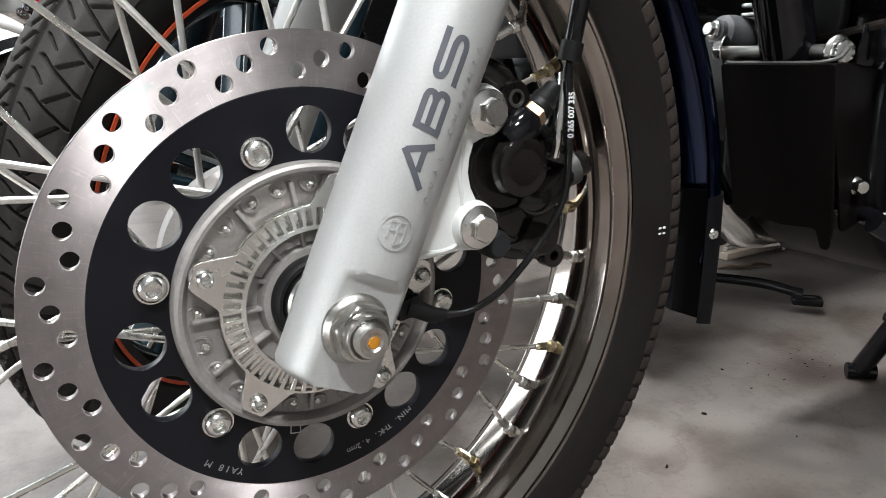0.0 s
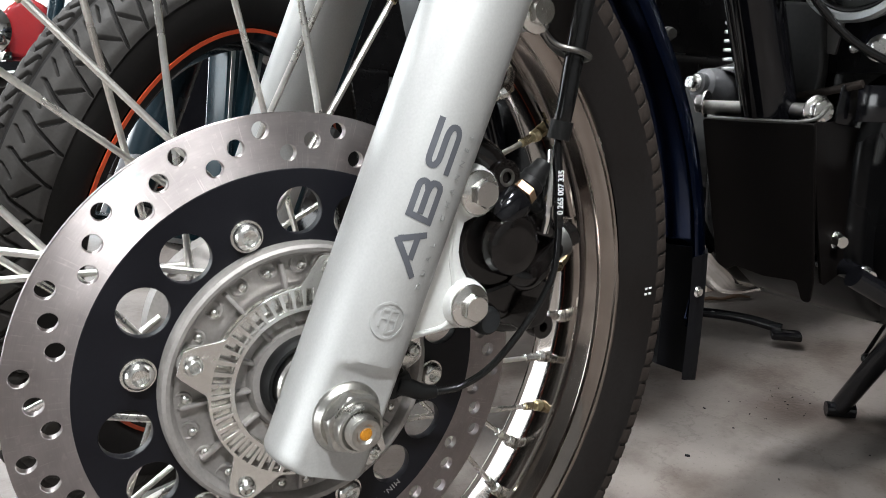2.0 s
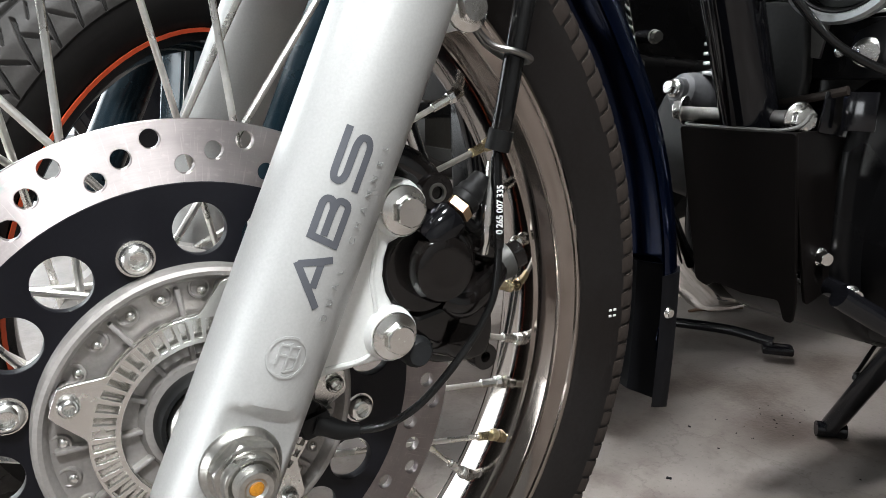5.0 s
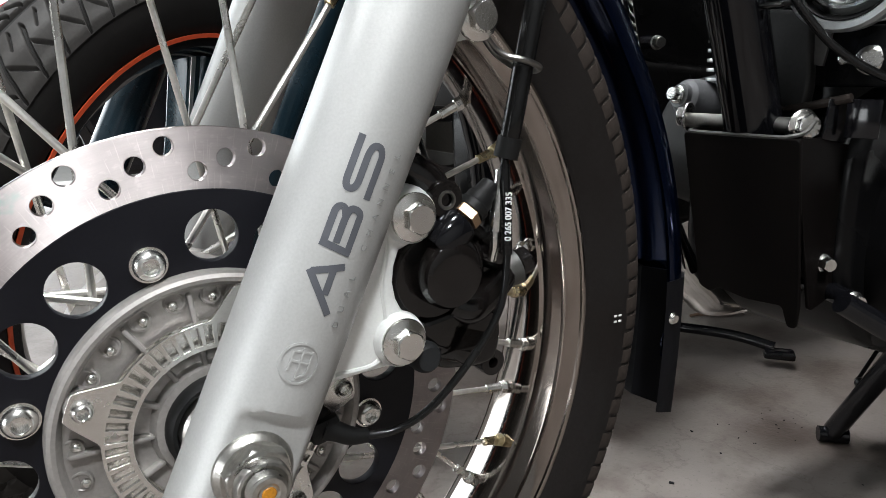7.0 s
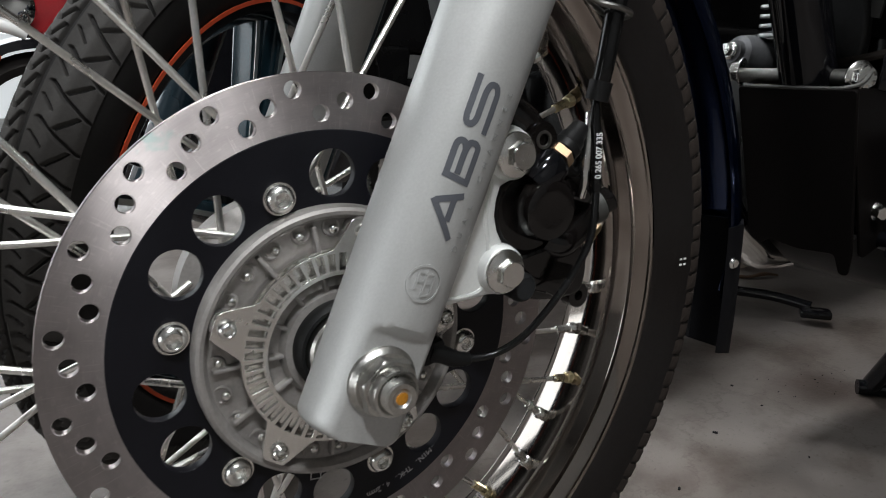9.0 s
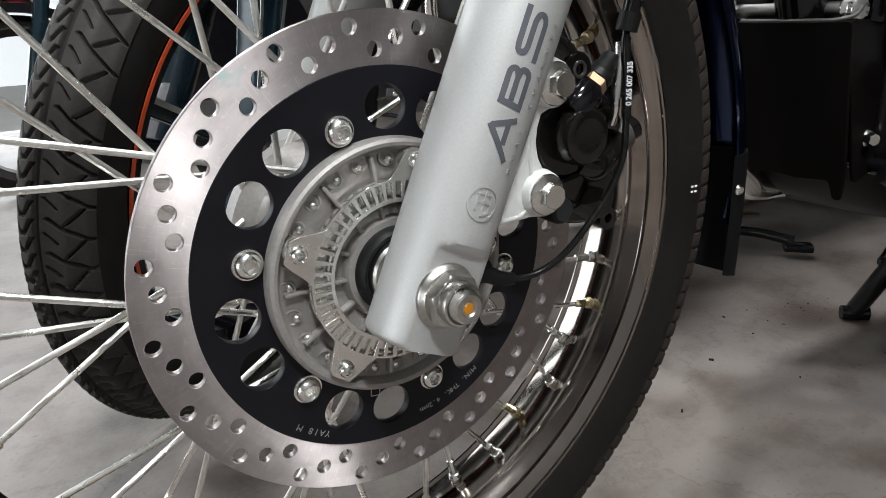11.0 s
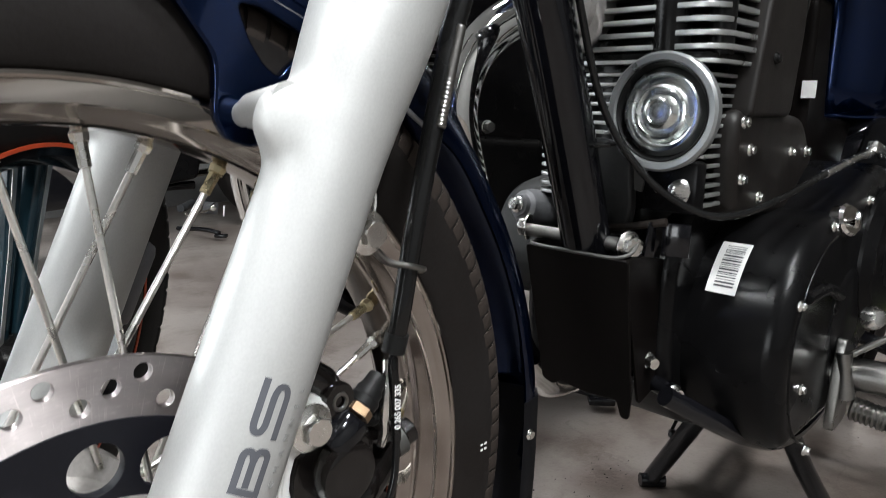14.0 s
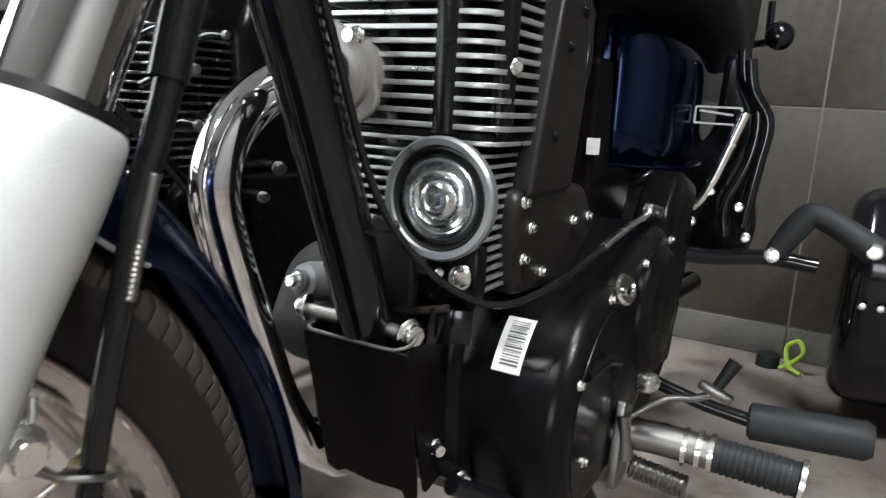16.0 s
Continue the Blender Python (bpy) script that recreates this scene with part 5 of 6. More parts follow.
part("front_casing", plate([rounded([(-0.072, 0.447), (-0.031, 0.447), (-0.027, 0.475), (-0.032, 0.530), (-0.074, 0.536)], 0.008)], 0.012, 0.003, Matrix.Translation((0.4930, 0, 0)) @ Matrix.Rotation(radians(-90), 4, "Z"), DARKCAST, "front_casing"), DARKCAST, case, "dull grey front casting")
part("mount_bar", tube([(0.4900, 0.085, 0.4470), (0.4880, 0.030, 0.4560), (0.4920, -0.006, 0.4640)], 0.0036, 10, 4), BLOCK, case, "dusty brown mounting bar")
part("tab", box((0.004, 0.024, 0.030), pose(0.4980, -0.0135, 0.4480, 0, 0, 20), 0.001), BLACKGLOSS, case)
part("mount_block", box((0.020, 0.062, 0.046), pose(0.5060, 0.0020, 0.4950, 0, 0, 0), 0.004), BLACKSATIN, case)
part("bolt", hex_bolt((0.4950, -0.0150, 0.4920), (-0.85, -0.5, 0), 0.0080, 0.0110, 0.009), ZINC, case)
part("bolt", hex_bolt((0.4950, 0.0060, 0.4930), (-0.85, -0.5, 0), 0.0035, 0.0045, 0.005), ZINC, case)

part("right_cover", plate([rounded([(0.505, 0.400), (0.530, 0.360), (0.700, 0.300), (0.900, 0.330), (0.900, 0.440), (0.640, 0.490), (0.545, 0.475)], 0.03)], 0.10, 0.025, Matrix.Translation((0, 0.175, 0)), DARKCOVER, "right_cover", 5), DARKCOVER, case, "dull grey right engine cover")

part("front_lug", turn([(-0.040, 0), (-0.040, 0.020), (-0.010, 0.019), (0.000, 0.0165), (0.003, 0.0120), (0.008, 0.0110), (0.008, 0)], (0.4860, 0.148, 0.4620), (-1, 0.1, 0.2), 28), GREYALLOY, case, "bare cast lug")
part("bolt", hex_bolt((0.4770, 0.149, 0.4640), (-1, 0.1, 0.2), 0.0065, 0.0085, 0.009), ZINC, case)
# horn
horn = part("horn", turn([(-0.028, 0), (-0.028, 0.024), (-0.012, 0.043), (-0.006, 0.0485), (0.002, 0.0490), (0.0045, 0.0470), (0.0040, 0.0425), (0.0005, 0.0405), (-0.004, 0.0395), (-0.005, 0.0375)], (0.4620, -0.008, 0.560), (-1, 0, 0), 64), HORNRIM, bike, "round chrome horn with stepped rings")
part("horn_face", turn([(-0.005, 0.0378), (-0.0015, 0.0350), (0.0022, 0.0320), (0.0022, 0.0300), (-0.0015, 0.0282), (-0.0020, 0.0262), (0.0030, 0.0225), (0.0036, 0.0205), (0.0005, 0.0180), (0.0005, 0.0165), (0.0050, 0.0130), (0.0058, 0.0105), (0.0035, 0.0085), (0.0035, 0.0070), (0.0062, 0.0055), (0.0068, 0)], (0.4620, -0.008, 0.560), (-1, 0, 0), 64), HORNFACE, horn, "stepped chrome horn face")
part("horn_gap", turn([(0.0012, 0.0418), (0.0022, 0.0400), (-0.0040, 0.0372), (-0.0060, 0.0380)], (0.4620, -0.008, 0.560), (-1, 0, 0), 64, closed=True), BLACKPLASTIC, horn)
part("horn_bracket", box((0.004, 0.030, 0.070), pose(0.4950, 0.030, 0.5250, 10, 0, 0), 0.001), FLAKE, horn)

# exhaust
pipe = part("exhaust_pipe", tube([(0.5050, 0.1060, 0.6520), (0.4700, 0.1120, 0.6520), (0.4250, 0.1280, 0.6380), (0.3880, 0.1380, 0.6050), (0.3740, 0.1420, 0.5600), (0.3860, 0.1430, 0.5100), (0.4180, 0.1430, 0.4300), (0.4560, 0.1430, 0.3450), (0.5150, 0.1440, 0.2750), (0.6200, 0.1500, 0.2450), (1.1000, 0.1700, 0.2400)], 0.0195, 28, 8), CHROME, bike, "polished chrome exhaust pipe")
part("port_flange", turn([(-0.020, 0), (-0.020, 0.034), (0.006, 0.033), (0.012, 0.036), (0.020, 0.036), (0.024, 0.030), (0.024, 0.021)], (0.4950, 0.1060, 0.6540), (-1, 0.1, 0), 40), CAST, pipe, "bare cast port flange")
part("flange_plate", plate([rounded([(-0.046, -0.018), (0.0, -0.036), (0.046, -0.018), (0.046, 0.018), (0.0, 0.036), (-0.046, 0.018)], 0.014)], 0.008, 0.002, Matrix.Translation((0.4800, 0.1060, 0.6540)) @ Matrix.Rotation(radians(-84), 4, "Z") @ Matrix.Rotation(radians(55), 4, "Y"), CAST, "flange_plate"), CAST, pipe)
for sy in (-1, 1):
    part("flange_nut", hex_bolt((0.4750, 0.1060 + sy * 0.021, 0.6540 - sy * 0.029), (-1, 0.1, 0), 0.0065, 0.0085, 0.012), ZINC, pipe)

# clutch cable along the cases
part("clutch_cable", tube([(0.3100, 0.0400, 0.8200), (0.3700, 0.0320, 0.6900), (0.4200, 0.0250, 0.5700), (0.4520, 0.0000, 0.5100), (0.4800, -0.0330, 0.4800), (0.5100, -0.0560, 0.4740), (0.5600, -0.0760, 0.4860), (0.6400, -0.0860, 0.5030), (0.7300, -0.0860, 0.5130)], 0.0032, 12, 8), HOSE, bike, "black clutch cable")
part("cable_end", tube([(0.6500, -0.0860, 0.5040), (0.7400, -0.0860, 0.5140), (0.8100, -0.0860, 0.5180)], 0.0042, 12, 3), ZINC, bike, "zinc cable adjuster")
part("clutch_lever", box((0.060, 0.012, 0.014), pose(0.845, -0.085, 0.5200, 0, 10, 0), 0.003), ZINC, bike, "zinc clutch lever")
tie = part("cable_tie", tube([(0.4700, 0.098, 0.650), (0.3960, 0.0800, 0.6500), (0.3840, 0.0500, 0.6420), (0.3900, 0.0360, 0.6300)], 0.0028, 8), HOSE, bike)
part("cable_tie", tube([(0.4500, 0.0820, 0.5440), (0.4280, 0.0420, 0.5320), (0.4460, 0.0200, 0.5340), (0.4700, 0.040, 0.5400)], 0.0022, 8), HOSE, bike)

# stand, rails and pegs under the engine
stand = part("centre_stand", tube([(0.7700, 0.0500, 0.1850), (0.8380, 0.1500, 0.0180)], 0.0130, 16, 2), BLACKGLOSS, bike, "black tubular stand with its foot on the floor")
part("stand_foot", tube([(0.8260, 0.1640, 0.0105), (0.8520, 0.1380, 0.0105)], 0.0105, 16, 2), BLACKGLOSS, stand)
part("stand_leg", tube([(0.8000, -0.0350, 0.1850), (0.8450, -0.0500, 0.1100), (0.9180, -0.0700, 0.0200)], 0.0130, 16, 2), BLACKGLOSS, stand)
part("stand_foot", tube([(0.9000, -0.0900, 0.0150), (0.9400, -0.0480, 0.0150)], 0.0150, 16, 2), BLACKGLOSS, stand)
part("stand_spring", tube([(0.8650, 0.118, 0.1480), (0.8430, 0.119, 0.1280), (0.8220, 0.120, 0.1080)], 0.0026, 8, 3), BLACKMETAL, stand)
part("spring_hook", turn([(0, 0), (0, 0.006), (0.006, 0.0075), (0.012, 0.005), (0.012, 0)], (0.8250, 0.120, 0.1050), (-0.6, -0.5, -0.2), 14), BLACKMETAL, stand)
part("under_rail", tube([(0.5000, -0.0150, 0.3000), (0.5550, -0.0450, 0.2640), (0.6250, -0.0550, 0.2280), (0.7000, -0.0580, 0.2000), (0.7800, -0.0580, 0.1900), (0.8600, -0.0560, 0.1950), (0.9300, -0.0500, 0.2200)], 0.0098, 16, 6), BLACKGLOSS, bike, "black frame rail under the engine")

# ---- rear of the motorcycle ----
bm = bmesh.new()
rows = []
for i in range(33):
    u = i / 32
    if u < 0.6:
        th = radians(90 * u / 0.6)
        px, py = 1.020 + 0.190 * (1 - math.cos(th)), 0.040 - 0.103 * math.sin(th)
        nx, ny = -math.cos(th) * 0.48, -math.sin(th)
    else:
        px, py, nx, ny = 1.210 + 0.33 * (u - 0.6) / 0.4, -0.063, 0.0, -1.0
    high = 0.772 - 0.05 * u
    row = []
    for j in range(17):
        v = 2 * j / 16 - 1
        inset = 0.018 * abs(v) ** 5
        row.append(bm.verts.new((px - nx * inset, py - ny * inset, 0.5 * (0.556 + high) + 0.5 * (high - 0.556) * v)))
    rows.append(row)
for a, b in zip(rows, rows[1:]):
    for k in range(16):
        bm.faces.new((a[k], b[k], b[k + 1], a[k + 1]))
back = bmesh.ops.extrude_face_region(bm, geom=bm.faces[:])
for g in back["geom"]:
    if isinstance(g, bmesh.types.BMVert):
        g.co.y += 0.012
        g.co.x += 0.004
part("side_panel", bm, NAVY, bike, "glossy navy blue side panel")
part("panel_lip", tube([(1.026, 0.030, 0.5560), (1.046, -0.008, 0.5550), (1.080, -0.036, 0.5545), (1.130, -0.053, 0.5540), (1.210, -0.060, 0.5540), (1.45, -0.060, 0.5550)], 0.0035, 10, 6), NAVY, bike)
part("airbox", plate([rounded([(0.700, 0.560), (0.880, 0.540), (0.900, 0.800), (0.700, 0.800)], 0.02)], 0.10, 0.012, Matrix.Translation((0, 0.08, 0)), BLACKPLASTIC, "airbox", 3), BLACKPLASTIC, bike, "black plastic airbox")
part("paper_label", box((0.001, 0.017, 0.021), pose(0.8660, 0.004, 0.589), 0), PAPER, bike, "small white paper label")
part("breather_hose", tube([(0.720, -0.01, 0.800), (0.740, -0.02, 0.700), (0.690, -0.025, 0.620), (0.660, -0.02, 0.560)], 0.007, 14), HOSE, bike, "black rubber breather hose")
part("battery_box", plate([rounded([(0.870, 0.420), (1.080, 0.420), (1.100, 0.550), (0.950, 0.556), (0.930, 0.700), (0.870, 0.700)], 0.012)], 0.09, 0.008, Matrix.Translation((0, 0.05, 0)), BOXBLACK, "battery_box", 3), BOXBLACK, bike, "black plastic box under the side panel")
part("fuel_tank", turn([(0, 0), (0, 0.06), (0.06, 0.115), (0.22, 0.130), (0.36, 0.105), (0.44, 0.05), (0.45, 0)], (0.38, CY, 0.90), (1, 0, -0.05), 40), NAVY, bike, "navy blue fuel tank")
part("seat", plate([rounded([(0.80, 0.80), (1.10, 0.780), (1.25, 0.750), (1.30, 0.705), (1.42, 0.720), (1.46, 0.80), (1.46, 0.92), (0.84, 0.92)], 0.025)], 0.32, 0.04, Matrix.Translation((0, CY, 0)), BLACKPLASTIC, "seat", 5), BLACKPLASTIC, bike, "black vinyl seat")
part("frame_rail", tube([(0.80, 0.02, 0.82), (1.10, -0.02, 0.80), (1.40, -0.03, 0.83)], 0.014, 16), BLACKGLOSS, bike, "black rear frame rail")
part("frame_post", tube([(1.02, 0.08, 0.80), (1.02, 0.08, 0.60), (0.98, 0.04, 0.40), (0.93, 0.02, 0.26)], 0.016, 16), BLACKGLOSS, bike, "black frame post")
rear = part("rear_wheel", turn([(y, r) for r, y in RIM], (1.37, CY, 0.323), (0, 1, 0), 96, closed=True), RIMCHROME, bike, "rear wheel")
part("tyre", turn([(y * 1.15, r) for r, y in TY], (1.37, CY, 0.323), (0, 1, 0), 96), TYRE, rear)
part("rear_hub", turn([(-0.06, 0), (-0.06, 0.07), (0.06, 0.07), (0.06, 0)], (1.37, CY, 0.323), (0, 1, 0), 40), CAST, rear)
part("rear_mudguard", arc_turn([(0.350, -0.085), (0.362, -0.080), (0.372, -0.045), (0.374, 0), (0.372, 0.045), (0.362, 0.080), (0.350, 0.085), (0.346, 0.08), (0.368, 0.04), (0.370, 0), (0.368, -0.04), (0.346, -0.08)], (1.37, CY, 0.323), 10, 165, 48), BLACKGLOSS, bike, "black rear mudguard")
part("swing_arm", tube([(0.95, -0.03, 0.34), (1.37, -0.05, 0.323)], 0.02, 16, 2), BLACKGLOSS, bike, "black swing arm")

# footrest, gear lever
rest = part("footrest", tube([(0.7200, -0.100, 0.2900), (0.7200, -0.150, 0.2940), (0.7200, -0.200, 0.2930)], 0.0175, 24, 3), DULLSTEEL, bike, "aluminium footrest joint with rubber peg")
for y in (-0.176, -0.190, -0.202):
    part("joint_ring", turn([(-0.0025, 0.0165), (-0.0025, 0.0205), (0.0025, 0.0205), (0.0025, 0.0165)], (0.7200, y, 0.2932), (0, 1, 0), 28, closed=True), ZINC, rest)
part("peg_end_ring", turn([(0.0815, 0.0165), (0.0815, 0.0218), (0.0865, 0.0218), (0.0865, 0.0165)], (0.7200, -0.203, 0.2930), (0.06, -1, -0.06), 28, closed=True), ZINC, rest, "bright metal end ring")
part("peg_rubber", turn([(0, 0), (0, 0.0185), *[(0.004 + 0.006 * k + d, r) for k in range(12) for d, r in ((0, 0.0185), (0.0034, 0.0185), (0.0040, 0.0172), (0.0054, 0.0172))], (0.080, 0.0185), (0.081, 0.0175), (0.082, 0.021), (0.087, 0.021), (0.088, 0)], (0.7200, -0.203, 0.2930), (0.06, -1, -0.06), 24), RUBBERGRIP, rest, "black rubber peg")
part("return_spring", tube([(0.7150, -0.122, 0.2560), (0.7150, -0.152, 0.2530), (0.7150, -0.182, 0.2500)], 0.0110, 16, 12, ripple=0.22), DULLSTEEL, rest)
part("mount_plate", plate([rounded([(0.690, 0.230), (0.740, 0.235), (0.735, 0.320), (0.700, 0.335)], 0.012)], 0.010, 0.002, Matrix.Translation((0, -0.108, 0)), DULLSTEEL, "mount_plate"), DULLSTEEL, rest)
gear = part("gear_lever", tube([(0.7050, -0.105, 0.3050), (0.7100, -0.128, 0.3250), (0.7200, -0.150, 0.3400), (0.7200, -0.175, 0.3470), (0.7200, -0.200, 0.3600)], 0.0038, 12), DULLSTEEL, bike, "bent metal gear lever with rubber toe pad")
part("lever_tip", box((0.012, 0.036, 0.010), pose(0.7200, -0.197, 0.3600, 20, 0, 0), 0.003), DULLSTEEL, gear)
part("toe_pad", tube([(0.7250, -0.196, 0.3600), (0.7320, -0.211, 0.3920)], [0.0055, 0.0075], 16, 3), BLACKPLASTIC, gear)
part("lever_bolt", turn([(0, 0), (0, 0.012), (0.008, 0.012), (0.014, 0.008), (0.015, 0)], (0.7080, -0.128, 0.3580), (-0.5, -0.8, 0.2), 20), ZINC, gear)
part("link", tube([(0.700, -0.112, 0.3180), (0.700, -0.116, 0.2950), (0.705, -0.118, 0.2700)], [0.008, 0.006, 0.009], 12), DULLSTEEL, gear)
peg = part("rear_footrest", turn([(0, 0), (0, 0.022), (0.004, 0.026), (0.140, 0.026), (0.150, 0.020), (0.150, 0)], (1.000, -0.212, 0.2250), (0.05, -1, 0.06), 24), RUBBERGRIP, bike, "fat rubber footrest")
part("pivot_plate", plate([rounded([(0.93, 0.30), (1.06, 0.26), (1.10, 0.40), (1.12, 0.53), (1.00, 0.56), (0.94, 0.50)], 0.02)], 0.05, 0.01, Matrix.Translation((0, -0.06, 0)), BLACKSATIN, "pivot_plate", 3), BLACKSATIN, bike, "black pivot plate")
part("peg_arm", tube([(1.00, -0.04, 0.26), (1.00, -0.14, 0.235), (1.00, -0.215, 0.225)], 0.010, 12), BLACKGLOSS, peg)
pil = part("passenger_peg", tube([(1.200, -0.200, 0.4300), (1.200, -0.222, 0.4700), (1.200, -0.243, 0.4950), (1.200, -0.275, 0.4850), (1.200, -0.335, 0.4500)], [0.017, 0.020, 0.020, 0.019, 0.021], 18), RUBBERGRIP, bike, "folded rubber passenger peg")
for y, z in ((-0.196, 0.428), (-0.331, 0.454)):
    part("peg_bolt", turn([(0, 0), (0, 0.013), (0.004, 0.011), (0.006, 0)], (1.184, y, z), (-1, 0, 0.1), 20), ZINC, pil, "bright round bolt head")
part("peg_arm", tube([(1.06, -0.02, 0.44), (1.13, -0.10, 0.42), (1.20, -0.19, 0.420), (1.21, -0.26, 0.415)], 0.013, 14), BLACKGLOSS, pil)
bracket = part("rear_bracket", tube([(1.150, -0.060, 0.480), (1.150, -0.093, 0.518), (1.150, -0.134, 0.642)], [0.006, 0.008, 0.009], 14, 4), ZINC, bike, "bare metal rod on a black bracket")
part("bracket_loop", tube([(1.160, -0.130, 0.720), (1.160, -0.140, 0.675), (1.160, -0.166, 0.630), (1.160, -0.160, 0.560), (1.160, -0.150, 0.470)], 0.009, 14), BLACKGLOSS, bracket)
part("bracket_plate", plate([rounded([(0.085, 0.735), (0.112, 0.735), (0.116, 0.69), (0.140, 0.64), (0.146, 0.56), (0.164, 0.46), (0.155, 0.415), (0.05, 0.400), (-0.04, 0.400), (-0.04, 0.53), (0.080, 0.60)], 0.035)], 0.05, 0.012, Matrix.Translation((1.235, 0, 0)) @ Matrix.Rotation(radians(-90), 4, "Z"), BLACKGLOSS, "bracket_plate", 3), BLACKGLOSS, bracket)
part("bracket_loop", tube([(1.170, -0.118, 0.735), (1.170, -0.125, 0.690), (1.170, -0.150, 0.640), (1.170, -0.146, 0.570), (1.170, -0.120, 0.500), (1.170, -0.125, 0.450)], 0.010, 14), BLACKGLOSS, bracket)
for y, z in ((-0.098, 0.520), (-0.142, 0.500), (-0.158, 0.455), (-0.075, 0.470)):
    part("bolt", hex_bolt((1.150, y, z), (-1, -0.2, 0), 0.006, 0.008, 0.006), ZINC, bracket)
part("clear_tag", plate([rounded([(-0.035, -0.014), (0.035, -0.014), (0.035, 0.014), (-0.035, 0.014)], 0.004), rounded([(-0.032, -0.011), (0.032, -0.011), (0.032, 0.011), (-0.032, 0.011)], 0.003)], 0.0015, 0.0003, pose(1.15, -0.095, 0.636, 0, 0, -90), FAINT, "clear_tag"), FAINT, bracket, "creased clear tag")
part("tag_fold", box((0.001, 0.050, 0.003), pose(1.15, -0.092, 0.640, 6, 0, 0), 0), FAINT, bracket)
knob = part("seat_knob", turn([(0, 0), (0.002, 0.014), (0.010, 0.023), (0.022, 0.027), (0.034, 0.023), (0.042, 0.014), (0.044, 0)], (1.510, -0.122, 0.786), (-0.9, -0.4, 0.1), 24), BLACKGLOSS, bike, "round black knob on a stem")
part("knob_stem", tube([(1.490, -0.110, 0.850), (1.490, -0.112, 0.800), (1.495, -0.118, 0.780), (1.500, -0.06, 0.770)], 0.007, 10), BLACKGLOSS, knob)

# ---- the motorcycle parked beside it ----
YAW, TIP = radians(37.74), radians(11.15)      # its steered wheel, leaning on the side stand
NX = Vector((math.cos(YAW), math.sin(YAW), 0))
NY_ = Vector((-math.sin(YAW) * math.cos(TIP), math.cos(YAW) * math.cos(TIP), math.sin(TIP)))
NZ = NX.cross(NY_)
N = Vector((0.0967, 0.4516, 0.2991)) + NY_ * 0.0600
other = thing("motorcycle", (0.7, 0.62, 0), "dark motorcycle with orange-striped wheel, parked close beside", "motorcycle")
nm = Matrix((NX, NY_, NZ)).transposed().to_4x4() @ Matrix.Scale(1.0143, 4)
nm.translation = N


def local(me_or_bm, name, material):
    me = me_or_bm if isinstance(me_or_bm, bpy.types.Mesh) else as_mesh(name, me_or_bm, material)
    me.transform(nm)
    return me


O3 = (0, 0, 0)
YC = -0.031                    # its middle plane in the wheel's own frame
rim2 = part("front_wheel", local(turn([(YC + y, r) for y, r in ((-0.024, 0.2200), (-0.027, 0.2240), (-0.027, 0.2120), (-0.022, 0.2060), (-0.015, 0.2000), (0.015, 0.2000), (0.022, 0.2060), (0.027, 0.2120), (0.027, 0.2240), (0.024, 0.2200), (0.01, 0.205), (-0.01, 0.205))], O3, (0, 1, 0), 96, closed=True), "front_wheel", BLACKGLOSS), BLACKGLOSS, other, "black alloy front wheel with an orange rim stripe")
for s in (-1, 1):
    part("rim_stripe", local(turn([(YC + s * 0.0282, 0.2200), (YC + s * 0.0282, 0.2238), (YC + s * 0.0268, 0.2238), (YC + s * 0.0268, 0.2200)], O3, (0, 1, 0), 96, closed=True), "rim_stripe", ORANGE), ORANGE, rim2, "orange rim stripe")
T2 = [(0.2200, -0.0520), (0.2250, -0.0575), (0.2330, -0.0600), (0.2480, -0.0632), (0.2632, -0.0635), (0.2700, -0.0622), (0.2760, -0.0580), (0.2850, -0.0525), (0.2899, -0.0460), (0.2960, -0.0400), (0.3000, -0.0350), (0.3012, YC)]
T2 = T2 + [(r, 2 * YC - y) for r, y in T2[-2::-1]]
tyre2 = part("tyre", local(turn([(y, r) for r, y in T2], O3, (0, 1, 0), 120), "tyre", GROOVE), GROOVE, other, "dusty front tyre with slanted tread grooves")

# tread skin with slots pressed into it, laid along the tyre's outer profile
SKIN = [(p.x, p.y) for p in smooth_line([(r, y, 0) for r, y in T2 if r > 0.262], 8)]


def slot_depth(a, y):
    """How deep (0 to 1) the tread lies in a slot: a line round the tyre, long slanted slots, cross slots and short sipes."""
    y = YC - np.abs(y - YC)
    deep = np.clip((0.0012 - np.abs(y + 0.0388)) / 0.0012 + 0.5, 0, 1)
    lines = ((0, -0.0441, 3.9, -0.0633, 0.0011), (1.0, -0.0530, -1.5, -0.0600, 0.0008), (2.2, -0.0424, 4.0, -0.0489, 0.0005), (2.9, -0.0362, 5.1, -0.0318, 0.0009), (5.65, -0.0362, 7.85, -0.0318, 0.0009))
    for k in (-2, -1, 0, 1):
        q = ((a - 144.2) % 5.5 + 5.5 * k) * 0.0049
        for a0, y0, a1, y1, w in lines:
            px, py, dx, dy = a0 * 0.0049, y0, (a1 - a0) * 0.0049, y1 - y0
            f = np.clip(((q - px) * dx + (y - py) * dy) / (dx * dx + dy * dy), 0, 1)
            dist = np.hypot(q - px - dx * f, y - py - dy * f)
            deep = np.maximum(deep, np.clip((w - dist) / 0.0012 + 0.5, 0, 1))
    return deep


